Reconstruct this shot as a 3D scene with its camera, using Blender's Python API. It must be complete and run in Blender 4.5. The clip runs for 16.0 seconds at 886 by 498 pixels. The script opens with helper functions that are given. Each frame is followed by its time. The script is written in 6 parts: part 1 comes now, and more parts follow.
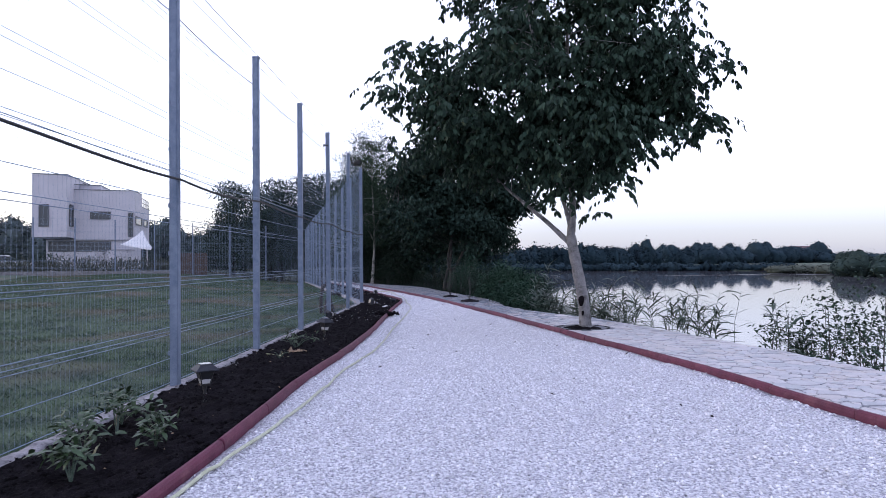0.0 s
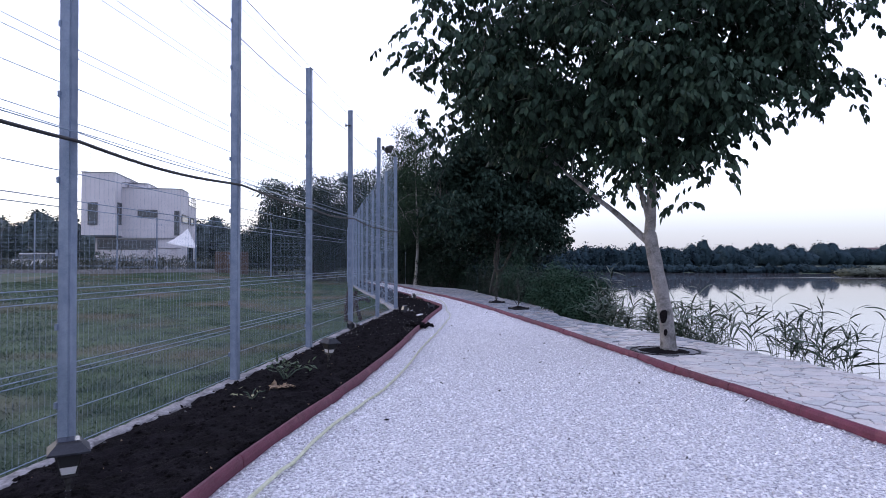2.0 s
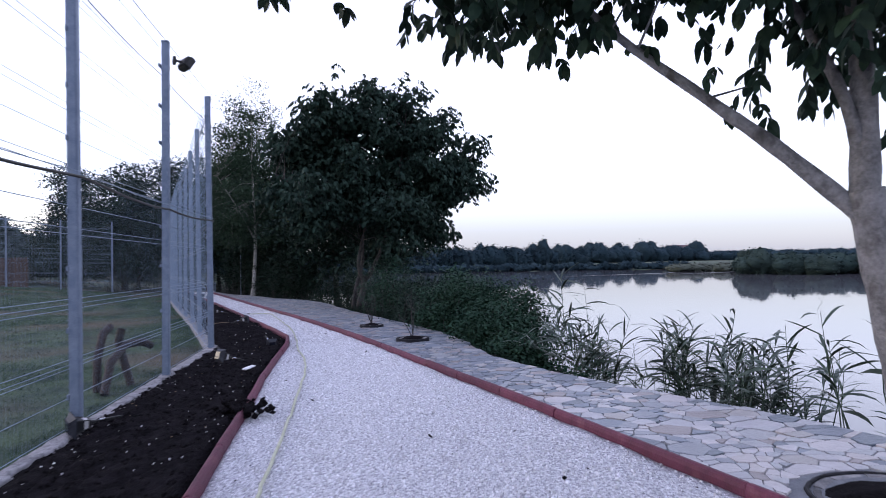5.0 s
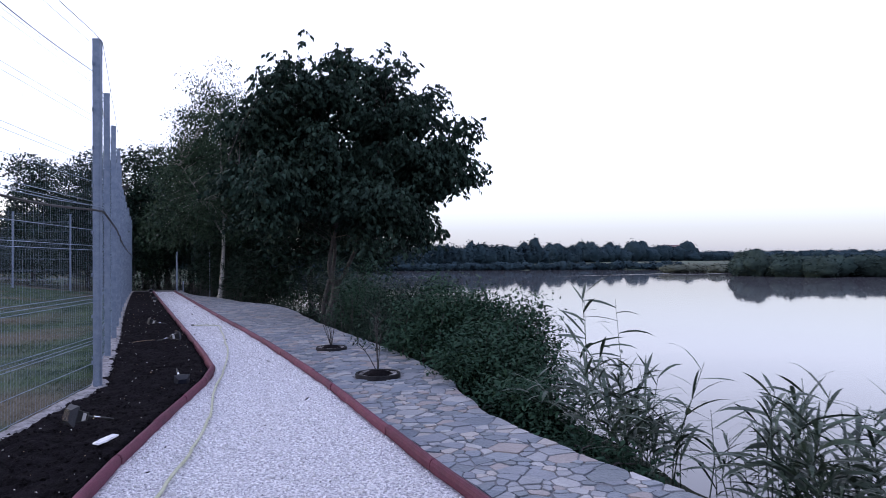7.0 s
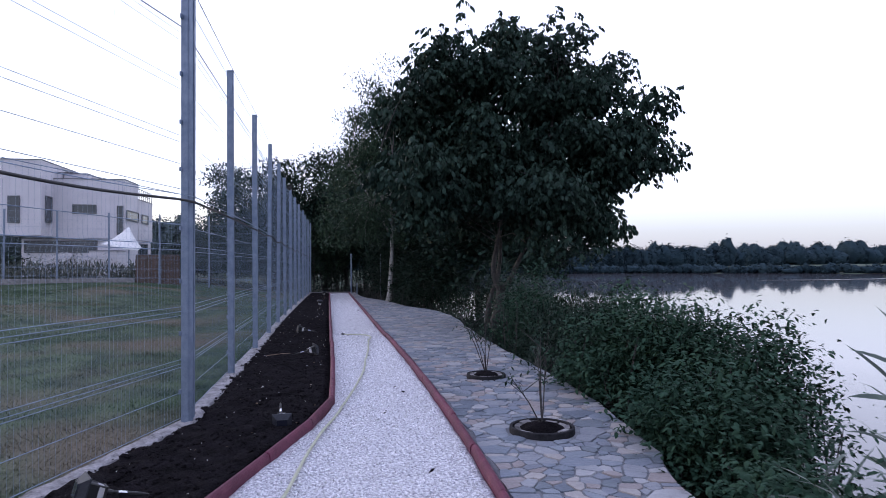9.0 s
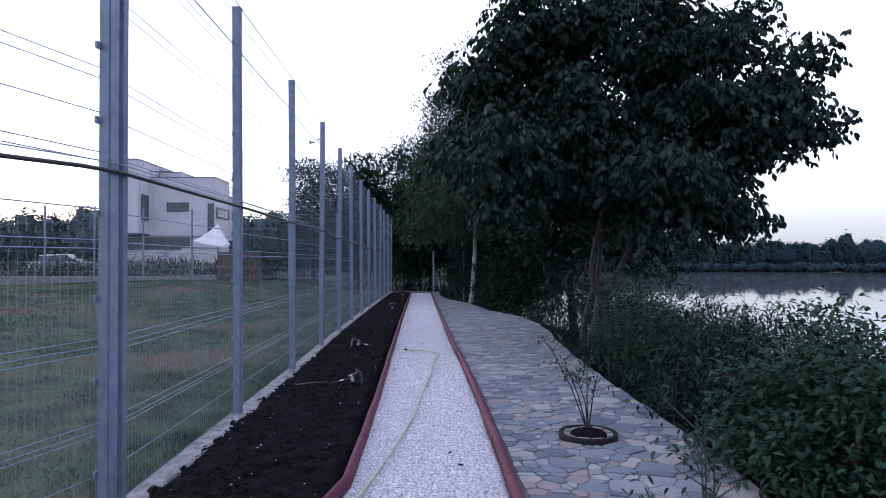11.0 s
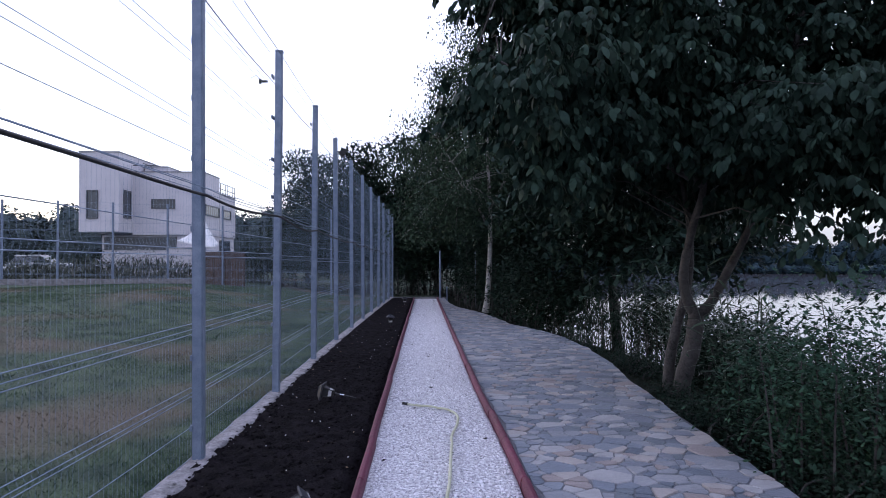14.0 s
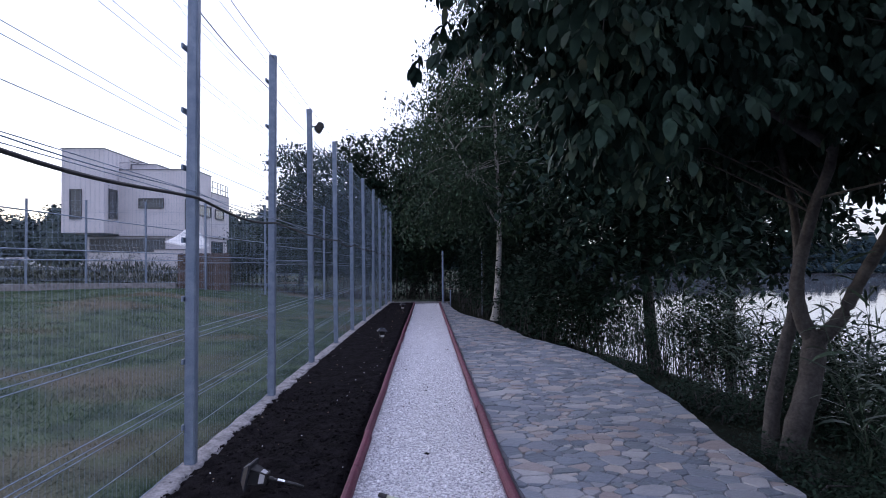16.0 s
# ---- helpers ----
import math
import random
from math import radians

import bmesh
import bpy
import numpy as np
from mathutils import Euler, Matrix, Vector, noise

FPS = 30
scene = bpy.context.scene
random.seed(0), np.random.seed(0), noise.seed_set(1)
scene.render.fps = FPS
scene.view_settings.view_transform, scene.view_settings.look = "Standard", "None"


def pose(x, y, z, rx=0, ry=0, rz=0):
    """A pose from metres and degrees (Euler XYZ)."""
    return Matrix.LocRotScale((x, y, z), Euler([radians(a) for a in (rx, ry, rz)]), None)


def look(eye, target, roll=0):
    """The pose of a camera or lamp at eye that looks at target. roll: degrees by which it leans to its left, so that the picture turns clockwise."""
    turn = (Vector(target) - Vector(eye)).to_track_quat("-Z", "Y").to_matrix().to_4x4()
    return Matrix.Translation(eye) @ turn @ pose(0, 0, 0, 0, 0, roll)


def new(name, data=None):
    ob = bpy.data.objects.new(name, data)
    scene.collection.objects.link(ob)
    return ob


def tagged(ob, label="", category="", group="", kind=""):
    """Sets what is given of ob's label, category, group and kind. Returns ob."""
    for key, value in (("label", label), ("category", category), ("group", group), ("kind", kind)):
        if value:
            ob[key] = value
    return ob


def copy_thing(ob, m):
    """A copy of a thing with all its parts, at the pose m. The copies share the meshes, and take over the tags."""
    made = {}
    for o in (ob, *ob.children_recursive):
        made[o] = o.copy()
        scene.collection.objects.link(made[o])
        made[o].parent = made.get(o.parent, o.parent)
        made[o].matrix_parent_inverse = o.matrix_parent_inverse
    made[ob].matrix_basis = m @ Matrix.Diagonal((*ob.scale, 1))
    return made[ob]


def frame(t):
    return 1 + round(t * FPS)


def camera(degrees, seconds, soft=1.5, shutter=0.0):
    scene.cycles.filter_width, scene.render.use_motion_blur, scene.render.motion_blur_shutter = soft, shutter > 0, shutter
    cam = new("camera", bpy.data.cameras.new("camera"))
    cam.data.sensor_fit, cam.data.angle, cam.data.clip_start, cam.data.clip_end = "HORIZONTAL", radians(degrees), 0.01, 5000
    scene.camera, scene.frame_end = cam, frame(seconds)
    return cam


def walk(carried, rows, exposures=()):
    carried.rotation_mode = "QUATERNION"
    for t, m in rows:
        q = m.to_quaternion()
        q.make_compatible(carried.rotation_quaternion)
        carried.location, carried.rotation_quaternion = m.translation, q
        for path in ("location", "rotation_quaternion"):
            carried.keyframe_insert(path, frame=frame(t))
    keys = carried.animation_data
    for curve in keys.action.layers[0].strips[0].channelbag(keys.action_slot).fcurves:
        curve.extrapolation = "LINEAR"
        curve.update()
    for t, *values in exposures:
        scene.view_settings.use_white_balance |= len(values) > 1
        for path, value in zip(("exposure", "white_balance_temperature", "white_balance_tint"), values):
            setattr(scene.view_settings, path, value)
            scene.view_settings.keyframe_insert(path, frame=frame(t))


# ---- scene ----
cam = camera(69.4, 16.0, soft=0.9, shutter=0.25)
# seconds, x, y, z, yaw, pitch, roll
PATH = [
    (0, 0.014, 0.567, 1.173, -15.79, 1.22, -0.35),
    (0.5, 0.212, 1.075, 1.157, -14.85, 1.31, -0.59),
    (1, 0.387, 1.586, 1.166, -13.23, 1.30, -0.54),
    (1.5, 0.549, 2.163, 1.196, -12.13, 1.26, -0.22),
    (2, 0.730, 2.751, 1.219, -11.43, 1.21, 0.02),
    (2.5, 0.838, 3.320, 1.218, -11.10, 1.27, -0.06),
    (3, 1.005, 3.93, 1.207, -10.58, 1.38, -0.19),
    (3.5, 1.22, 5.12, 1.208, -10.28, 1.49, -0.27),
    (4, 1.412, 6.345, 1.229, -11.40, 1.47, -0.37),
    (4.5, 1.602, 7.542, 1.257, -16.97, 1.45, -0.64),
    (5, 1.877, 8.702, 1.287, -25.17, 1.23, -1.03),
    (5.2, 2.05, 9.097, 1.320, -26.03, 1.02, -1.21),
    (5.6, 2.320, 9.832, 1.331, -27.52, 1.02, -1.13),
    (6, 2.578, 10.323, 1.356, -28.39, 1.01, -0.94),
    (6.4, 2.834, 10.667, 1.387, -28.36, 1.00, -0.71),
    (6.9, 3.138, 11.032, 1.421, -26.65, 0.99, -0.46),
    (7.3, 3.356, 11.389, 1.431, -23.59, 0.99, -0.38),
    (7.5, 3.465, 11.589, 1.426, -21.87, 1.04, -0.46),
    (8, 3.712, 12.127, 1.424, -16.74, 1.15, -0.46),
    (8.5, 3.931, 12.685, 1.427, -12.93, 1.23, -0.39),
    (9, 4.104, 13.278, 1.435, -10.30, 1.26, -0.35),
    (9.5, 4.241, 13.886, 1.451, -8.17, 1.25, -0.31),
    (10, 4.417, 14.462, 1.477, -5.59, 1.10, -0.28),
    (10.2, 4.461, 14.717, 1.499, -4.73, 0.95, -0.24),
    (10.8, 4.598, 15.450, 1.497, -2.64, 0.99, -0.21),
    (11.4, 4.651, 16.218, 1.491, -1.87, 1.08, -0.14),
    (12, 4.651, 17.011, 1.486, -1.83, 1.16, -0.07),
    (12.5, 4.634, 17.686, 1.484, -1.93, 1.19, -0.05),
    (13, 4.616, 18.365, 1.493, -1.96, 1.08, -0.14),
    (13.5, 4.604, 18.994, 1.492, -1.92, 1.10, -0.19),
    (14, 4.597, 19.648, 1.494, -1.89, 1.13, -0.17),
    (14.5, 4.588, 20.251, 1.506, -2.02, 1.12, -0.16),
    (15, 4.630, 20.885, 1.516, -1.83, 1.08, -0.22),
    (15.5, 4.657, 21.529, 1.519, -1.77, 1.09, -0.32),
    (16, 4.700, 22.195, 1.511, -1.60, 1.19, -0.48),
]
walk(cam, [(t, pose(x, y, z, 0, 0, yaw) @ pose(0, 0, 0, 90 + pitch, 0, 0) @ pose(0, 0, 0, 0, 0, roll)) for t, x, y, z, yaw, pitch, roll in PATH])

# ---- world and light: a bright dull evening sky ----
SUN_ELEV, SUN_AZ = radians(9.0), radians(-62.0)
world = bpy.data.worlds.new("evening_sky")
scene.world = world
world.use_nodes = True
wn, wl = world.node_tree.nodes, world.node_tree.links
sky = wn.new("ShaderNodeTexSky")
sky.sky_type, sky.sun_disc = "NISHITA", False
sky.sun_elevation, sky.sun_rotation = SUN_ELEV, SUN_AZ
coord = wn.new("ShaderNodeTexCoord")
sep = wn.new("ShaderNodeSeparateXYZ")
ramp = wn.new("ShaderNodeValToRGB")
ramp.color_ramp.elements[0].position, ramp.color_ramp.elements[0].color = 0.0, (0.425, 0.465, 0.66, 1)
ramp.color_ramp.elements[1].position, ramp.color_ramp.elements[1].color = 0.5, (0.93, 0.98, 1.44, 1)
for at, tone in ((0.045, (0.58, 0.62, 0.84)), (0.13, (1.22, 1.25, 1.62)), (0.26, (1.38, 1.41, 1.82))):
    ramp.color_ramp.elements.new(at).color = (*tone, 1)
back = wn["Background"]
veil = wn.new("ShaderNodeBackground")
add = wn.new("ShaderNodeAddShader")
wl.new(coord.outputs["Generated"], sep.inputs[0])
wl.new(sep.outputs["Z"], ramp.inputs[0])
wl.new(sky.outputs[0], back.inputs[0])
west = wn.new("ShaderNodeVectorMath")
west.operation = "DOT_PRODUCT"
west.inputs[1].default_value = (math.sin(SUN_AZ), math.cos(SUN_AZ), 0)
glow = wn.new("ShaderNodeMapRange")
glow.inputs[1].default_value, glow.inputs[2].default_value = 0.05, 0.6
low = wn.new("ShaderNodeMix")
low.data_type, low.blend_type = "RGBA", "LIGHTEN"
low.inputs[7].default_value = (1.0, 0.98, 1.12, 1)
wl.new(coord.outputs["Generated"], west.inputs[0])
wl.new(west.outputs["Value"], glow.inputs[0])
wl.new(glow.outputs[0], low.inputs[0])
wl.new(ramp.outputs[0], low.inputs[6])
wl.new(low.outputs[2], veil.inputs[0])
back.inputs[1].default_value = 0.08
veil.inputs[1].default_value = 0.97
wl.new(back.outputs[0], add.inputs[0])
wl.new(veil.outputs[0], add.inputs[1])
wl.new(add.outputs[0], wn["World Output"].inputs[0])
sun = new("sun", bpy.data.lights.new("sun", "SUN"))
sun.data.energy, sun.data.angle, sun.data.color = 0.5, radians(30), (1.0, 0.96, 0.92)
sun.matrix_world = look((0, 0, 30), (30 * math.cos(SUN_ELEV) * -math.sin(SUN_AZ), -30 * math.cos(SUN_ELEV) * math.cos(SUN_AZ), 30 - 30 * math.sin(SUN_ELEV)))
scene.view_settings.exposure = 0.0


# ---- materials ----
def material(name, a, b, scale=4.0, rough=0.8, metal=0.0, bump=0.3, fine=60.0, contrast=0.5, spec=0.4, detail=6.0,
             third=None, third_scale=1.0, third_at=0.6, per_object=0.0, per_island=0.0, bump_distance=0.01):
    m = bpy.data.materials.new(name)
    m.use_nodes = True
    n, l = m.node_tree.nodes, m.node_tree.links
    p = n["Principled BSDF"]
    p.inputs["Roughness"].default_value, p.inputs["Metallic"].default_value = rough, metal
    p.inputs["Specular IOR Level"].default_value = spec
    tc = n.new("ShaderNodeTexCoord")
    geo = n.new("ShaderNodeNewGeometry")
    t1 = n.new("ShaderNodeTexNoise")
    t1.inputs["Scale"].default_value, t1.inputs["Detail"].default_value = scale, detail
    t2 = n.new("ShaderNodeTexNoise")
    t2.inputs["Scale"].default_value, t2.inputs["Detail"].default_value = fine, 3.0
    for t in (t1, t2):
        l.new(geo.outputs["Position"], t.inputs["Vector"])
    mixf = n.new("ShaderNodeMix")
    mixf.inputs[0].default_value = 0.4
    l.new(t1.outputs[0], mixf.inputs[2])
    l.new(t2.outputs[0], mixf.inputs[3])
    r = n.new("ShaderNodeValToRGB")
    r.color_ramp.elements[0].position, r.color_ramp.elements[1].position = 0.5 - contrast * 0.3, 0.5 + contrast * 0.3
    r.color_ramp.elements[0].color, r.color_ramp.elements[1].color = (*a, 1), (*b, 1)
    l.new(mixf.outputs[0], r.inputs[0])
    out = r.outputs[0]
    if third:
        t3 = n.new("ShaderNodeTexNoise")
        t3.inputs["Scale"].default_value, t3.inputs["Detail"].default_value = third_scale, 4.0
        l.new(geo.outputs["Position"], t3.inputs["Vector"])
        r3 = n.new("ShaderNodeValToRGB")
        r3.color_ramp.elements[0].position, r3.color_ramp.elements[1].position = third_at - 0.08, third_at + 0.08
        l.new(t3.outputs[0], r3.inputs[0])
        mx = n.new("ShaderNodeMix")
        mx.data_type = "RGBA"
        l.new(r3.outputs[0], mx.inputs[0])
        l.new(out, mx.inputs[6])
        mx.inputs[7].default_value = (*third, 1)
        out = mx.outputs[2]
    if per_object or per_island:
        hsv = n.new("ShaderNodeHueSaturation")
        mr = n.new("ShaderNodeMapRange")
        k = per_object or per_island
        mr.inputs[3].default_value, mr.inputs[4].default_value = 1 - k, 1 + k
        if per_object:
            info = n.new("ShaderNodeObjectInfo")
            l.new(info.outputs["Random"], mr.inputs[0])
        else:
            l.new(geo.outputs["Random Per Island"], mr.inputs[0])
        l.new(mr.outputs[0], hsv.inputs["Value"])
        l.new(out, hsv.inputs["Color"])
        out = hsv.outputs[0]
    l.new(out, p.inputs["Base Color"])
    if bump:
        bp = n.new("ShaderNodeBump")
        bp.inputs["Strength"].default_value, bp.inputs["Distance"].default_value = bump, bump_distance
        l.new(t2.outputs[0], bp.inputs["Height"])
        l.new(bp.outputs[0], p.inputs["Normal"])
    return m


M_GRAVEL = material("white_gravel", (0.27, 0.27, 0.32), (0.88, 0.88, 0.92), 45, 0.95, fine=110, contrast=0.32, bump=0.9, bump_distance=0.02)
M_STONE_CHIP = material("white_chips", (0.58, 0.58, 0.62), (0.86, 0.86, 0.89), 20, 0.95, fine=120, per_island=0.28, spec=0.1)
# grey of the chips that stand for shadowed gaps in the gravel
M_GAP_SHADE = material("gap_shade_chips", (0.20, 0.20, 0.22), (0.42, 0.42, 0.46), 20, 0.85, fine=100, bump=0, per_island=0.4)
M_KERB = material("red_kerb_paint", (0.070, 0.013, 0.030), (0.125, 0.026, 0.054), 9, 0.65, fine=90, bump=0.35, third=(0.155, 0.055, 0.07), third_scale=5, third_at=0.68, per_object=0.16)
M_STRAW = material("dry_straw", (0.22, 0.15, 0.10), (0.38, 0.28, 0.2), 8, 0.9, fine=30, bump=0, per_island=0.3)
M_SOIL = material("dark_mulch", (0.004, 0.0038, 0.0045), (0.0175, 0.0155, 0.0185), 7, 1.0, fine=70, bump=1.0, spec=0.04, bump_distance=0.03)


def flag_material(name, tones, island):
    """Stone whose tone is drawn stone by stone, with grain and stains on it."""
    m = material(name, (0.62, 0.62, 0.62), (1.0, 1.0, 1.0), 5, 0.45, fine=30, bump=0.9, contrast=1.0)
    n, l = m.node_tree.nodes, m.node_tree.links
    p = n["Principled BSDF"]
    grain = p.inputs["Base Color"].links[0].from_socket
    if island:
        pick = n.new("ShaderNodeNewGeometry").outputs["Random Per Island"]
    else:
        pick = n.new("ShaderNodeObjectInfo").outputs["Random"]
    r = n.new("ShaderNodeValToRGB")
    r.color_ramp.interpolation = "CONSTANT"
    e = r.color_ramp.elements
    while len(e) < len(tones):
        e.new(0.5)
    for i, c in enumerate(tones):
        e[i].position, e[i].color = i / len(tones), (*c, 1)
    l.new(pick, r.inputs[0])
    mx = n.new("ShaderNodeMix")
    mx.data_type, mx.blend_type = "RGBA", "MULTIPLY"
    mx.inputs[0].default_value = 1.0
    l.new(r.outputs[0], mx.inputs[6])
    l.new(grain, mx.inputs[7])
    l.new(mx.outputs[2], p.inputs["Base Color"])
    return m


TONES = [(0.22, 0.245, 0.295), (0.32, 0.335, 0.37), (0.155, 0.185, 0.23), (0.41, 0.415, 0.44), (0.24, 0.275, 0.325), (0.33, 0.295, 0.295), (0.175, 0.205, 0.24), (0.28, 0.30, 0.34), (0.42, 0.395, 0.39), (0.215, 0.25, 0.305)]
# paler set with the sky's grazing sheen put into the stone tones
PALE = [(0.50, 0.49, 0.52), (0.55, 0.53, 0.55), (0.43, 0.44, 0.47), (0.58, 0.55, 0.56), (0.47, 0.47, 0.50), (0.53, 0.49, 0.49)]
M_FLAG = flag_material("grey_flagstone", TONES, False)
M_FLAG_FAR = flag_material("grey_flagstone_rest", TONES, True)
M_FLAG_PALE = flag_material("pale_flagstone_rest", PALE, True)
M_FLAG_PALE_NEAR = flag_material("pale_flagstone", PALE, False)
M_JOINT = material("mortar_joint", (0.12, 0.13, 0.15), (0.23, 0.24, 0.26), 8, 0.95, fine=80, bump=0.6)
M_CONCRETE = material("rough_concrete", (0.09, 0.088, 0.095), (0.25, 0.245, 0.255), 7, 0.9, fine=60, bump=0.7)
M_FOOTING = material("weathered_footing", (0.11, 0.108, 0.115), (0.36, 0.35, 0.365), 9, 0.95, fine=45, bump=0.9)
M_STEEL = material("galvanised_steel", (0.12, 0.16, 0.235), (0.215, 0.26, 0.345), 12, 0.5, metal=0.35, fine=150, bump=0.1)
M_WIRE = material("galvanised_wire", (0.15, 0.21, 0.30), (0.25, 0.32, 0.43), 5, 0.45, metal=0.35, bump=0)
M_CABLE = material("black_cable", (0.012, 0.012, 0.014), (0.03, 0.03, 0.034), 20, 0.55, bump=0.1)
M_GRASS = material("lawn", (0.010, 0.028, 0.020), (0.060, 0.094, 0.054), 1.9, 0.9, fine=30, contrast=0.34, bump=0.8, detail=9.0, third=(0.098, 0.084, 0.062), third_scale=0.3, third_at=0.585, bump_distance=0.04)
M_BLADE = material("grass_blade", (0.018, 0.046, 0.031), (0.092, 0.138, 0.080), 1.9, 0.85, fine=30, contrast=0.34, bump=0, third=(0.128, 0.110, 0.082), third_scale=0.3, third_at=0.585, per_island=0.35, spec=0.1)
M_LEAF = material("broad_leaf", (0.014, 0.031, 0.022), (0.036, 0.063, 0.042), 3, 0.6, fine=30, bump=0, per_island=0.4, spec=0.12)
M_LEAF_DARK = material("dark_leaf", (0.0095, 0.022, 0.018), (0.026, 0.047, 0.034), 2, 0.6, fine=20, bump=0, per_island=0.4, spec=0.08)
M_SHRUB = material("shrub_leaf", (0.012, 0.034, 0.022), (0.033, 0.069, 0.044), 2, 0.75, fine=20, bump=0, per_island=0.2, spec=0.08)
# leaf for bank plants below the trees, canopy shade painted into its colour
M_UNDER = material("shaded_undergrowth_leaf", (0.006, 0.015, 0.011), (0.018, 0.035, 0.023), 2, 0.7, fine=20, bump=0, per_island=0.4, spec=0.1)
M_LEAF_PALE = material("birch_leaf", (0.016, 0.034, 0.021), (0.042, 0.072, 0.042), 2, 0.6, fine=20, bump=0, per_island=0.35, spec=0.15)
M_REED = material("reed_leaf", (0.018, 0.036, 0.028), (0.055, 0.085, 0.058), 4, 0.5, fine=20, bump=0, per_island=0.35)
M_REED_DRY = material("dry_reed", (0.14, 0.15, 0.08), (0.24, 0.23, 0.14), 2, 0.8, fine=20, bump=0, per_island=0.3)
# far shore leaves: the blue distance haze is mixed into the base colour
M_WOOD_FAR = material("hazed_far_foliage", (0.017, 0.033, 0.044), (0.032, 0.055, 0.070), 0.12, 0.9, fine=2, bump=0, per_island=0.15, spec=0.05)
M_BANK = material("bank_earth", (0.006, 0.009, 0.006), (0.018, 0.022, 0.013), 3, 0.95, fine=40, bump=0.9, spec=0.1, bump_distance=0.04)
# trees behind the house, leaf colour lifted to grey-blue as painted haze
M_WOOD_MID = material("hazed_garden_foliage", (0.040, 0.060, 0.064), (0.090, 0.115, 0.115), 0.3, 0.9, fine=3, bump=0, per_island=0.25, spec=0.08)
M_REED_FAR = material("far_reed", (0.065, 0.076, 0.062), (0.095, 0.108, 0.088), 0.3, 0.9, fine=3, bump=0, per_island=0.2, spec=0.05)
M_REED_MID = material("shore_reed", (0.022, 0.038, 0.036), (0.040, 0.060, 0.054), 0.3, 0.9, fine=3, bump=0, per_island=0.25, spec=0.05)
M_BARK = material("grey_bark", (0.10, 0.098, 0.10), (0.25, 0.245, 0.25), 8, 0.85, fine=50, bump=0.8, third=(0.05, 0.047, 0.045), third_scale=7, third_at=0.62)
M_BARK_DARK = material("dark_bark", (0.018, 0.017, 0.018), (0.066, 0.062, 0.062), 8, 0.9, fine=40, bump=0.8)
M_BIRCH = material("birch_bark", (0.20, 0.195, 0.19), (0.42, 0.41, 0.40), 6, 0.8, fine=30, bump=0.4, third=(0.05, 0.045, 0.04), third_scale=9, third_at=0.6)
M_WATER = bpy.data.materials.new("lake_water")


def water_material(m):
    m.use_nodes = True
    n, l = m.node_tree.nodes, m.node_tree.links
    p = n["Principled BSDF"]
    p.inputs["Base Color"].default_value = (0.13, 0.13, 0.15, 1)
    p.inputs["Roughness"].default_value, p.inputs["IOR"].default_value = 0.03, 1.33
    geo = n.new("ShaderNodeNewGeometry")
    mp = n.new("ShaderNodeMapping")
    mp.inputs["Rotation"].default_value = (0, 0, radians(-40))
    mp.inputs["Scale"].default_value = (0.25, 1.2, 1)
    t = n.new("ShaderNodeTexNoise")
    t.inputs["Scale"].default_value, t.inputs["Detail"].default_value = 0.9, 4
    bp = n.new("ShaderNodeBump")
    bp.inputs["Strength"].default_value, bp.inputs["Distance"].default_value = 0.05, 0.05
    l.new(geo.outputs["Position"], mp.inputs[0])
    l.new(mp.outputs[0], t.inputs["Vector"])
    l.new(t.outputs[0], bp.inputs["Height"])
    l.new(bp.outputs[0], p.inputs["Normal"])


water_material(M_WATER)


def plain(name, c, rough=0.6, metal=0.0, emit=0.0):
    m = bpy.data.materials.new(name)
    m.use_nodes = True
    p = m.node_tree.nodes["Principled BSDF"]
    p.inputs["Base Color"].default_value = (*c, 1)
    p.inputs["Roughness"].default_value, p.inputs["Metallic"].default_value = rough, metal
    return m


# ---- mesh helpers ----
def mesh_of(name, verts, faces, mat, smooth=False):
    me = bpy.data.meshes.new(name)
    me.from_pydata([tuple(v) for v in verts], [], faces)
    me.materials.append(mat)
    if smooth:
        me.polygons.foreach_set("use_smooth", [True] * len(me.polygons))
    me.update()
    return me


def fast_mesh(name, verts, faces, mat, smooth=False):
    """verts: N x 3 array, faces: M x k array, all of the same k."""
    verts, faces = np.asarray(verts, np.float32), np.asarray(faces, np.int32)
    me = bpy.data.meshes.new(name)
    k = faces.shape[1]
    me.vertices.add(len(verts))
    me.vertices.foreach_set("co", verts.ravel())
    me.loops.add(faces.size)
    me.loops.foreach_set("vertex_index", faces.ravel())
    me.polygons.add(len(faces))
    me.polygons.foreach_set("loop_start", np.arange(0, faces.size, k, dtype=np.int32))
    me.polygons.foreach_set("loop_total", np.full(len(faces), k, np.int32))
    me.update(calc_edges=True)
    if smooth:
        me.polygons.foreach_set("use_smooth", [True] * len(faces))
    me.materials.append(mat)
    return me


def put(name, me, parent=None, label="", category="", kind="", group=""):
    ob = new(name, me)
    if parent:
        ob.parent = parent
    return tagged(ob, label, category, group, kind)


def part(name, bm, mat, parent, label="", smooth=False):
    me = bpy.data.meshes.new(name)
    bm.to_mesh(me)
    bm.free()
    me.materials.append(mat)
    if smooth:
        me.polygons.foreach_set("use_smooth", [True] * len(me.polygons))
    ob = new(name, me)
    ob.parent = parent
    return tagged(ob, label)


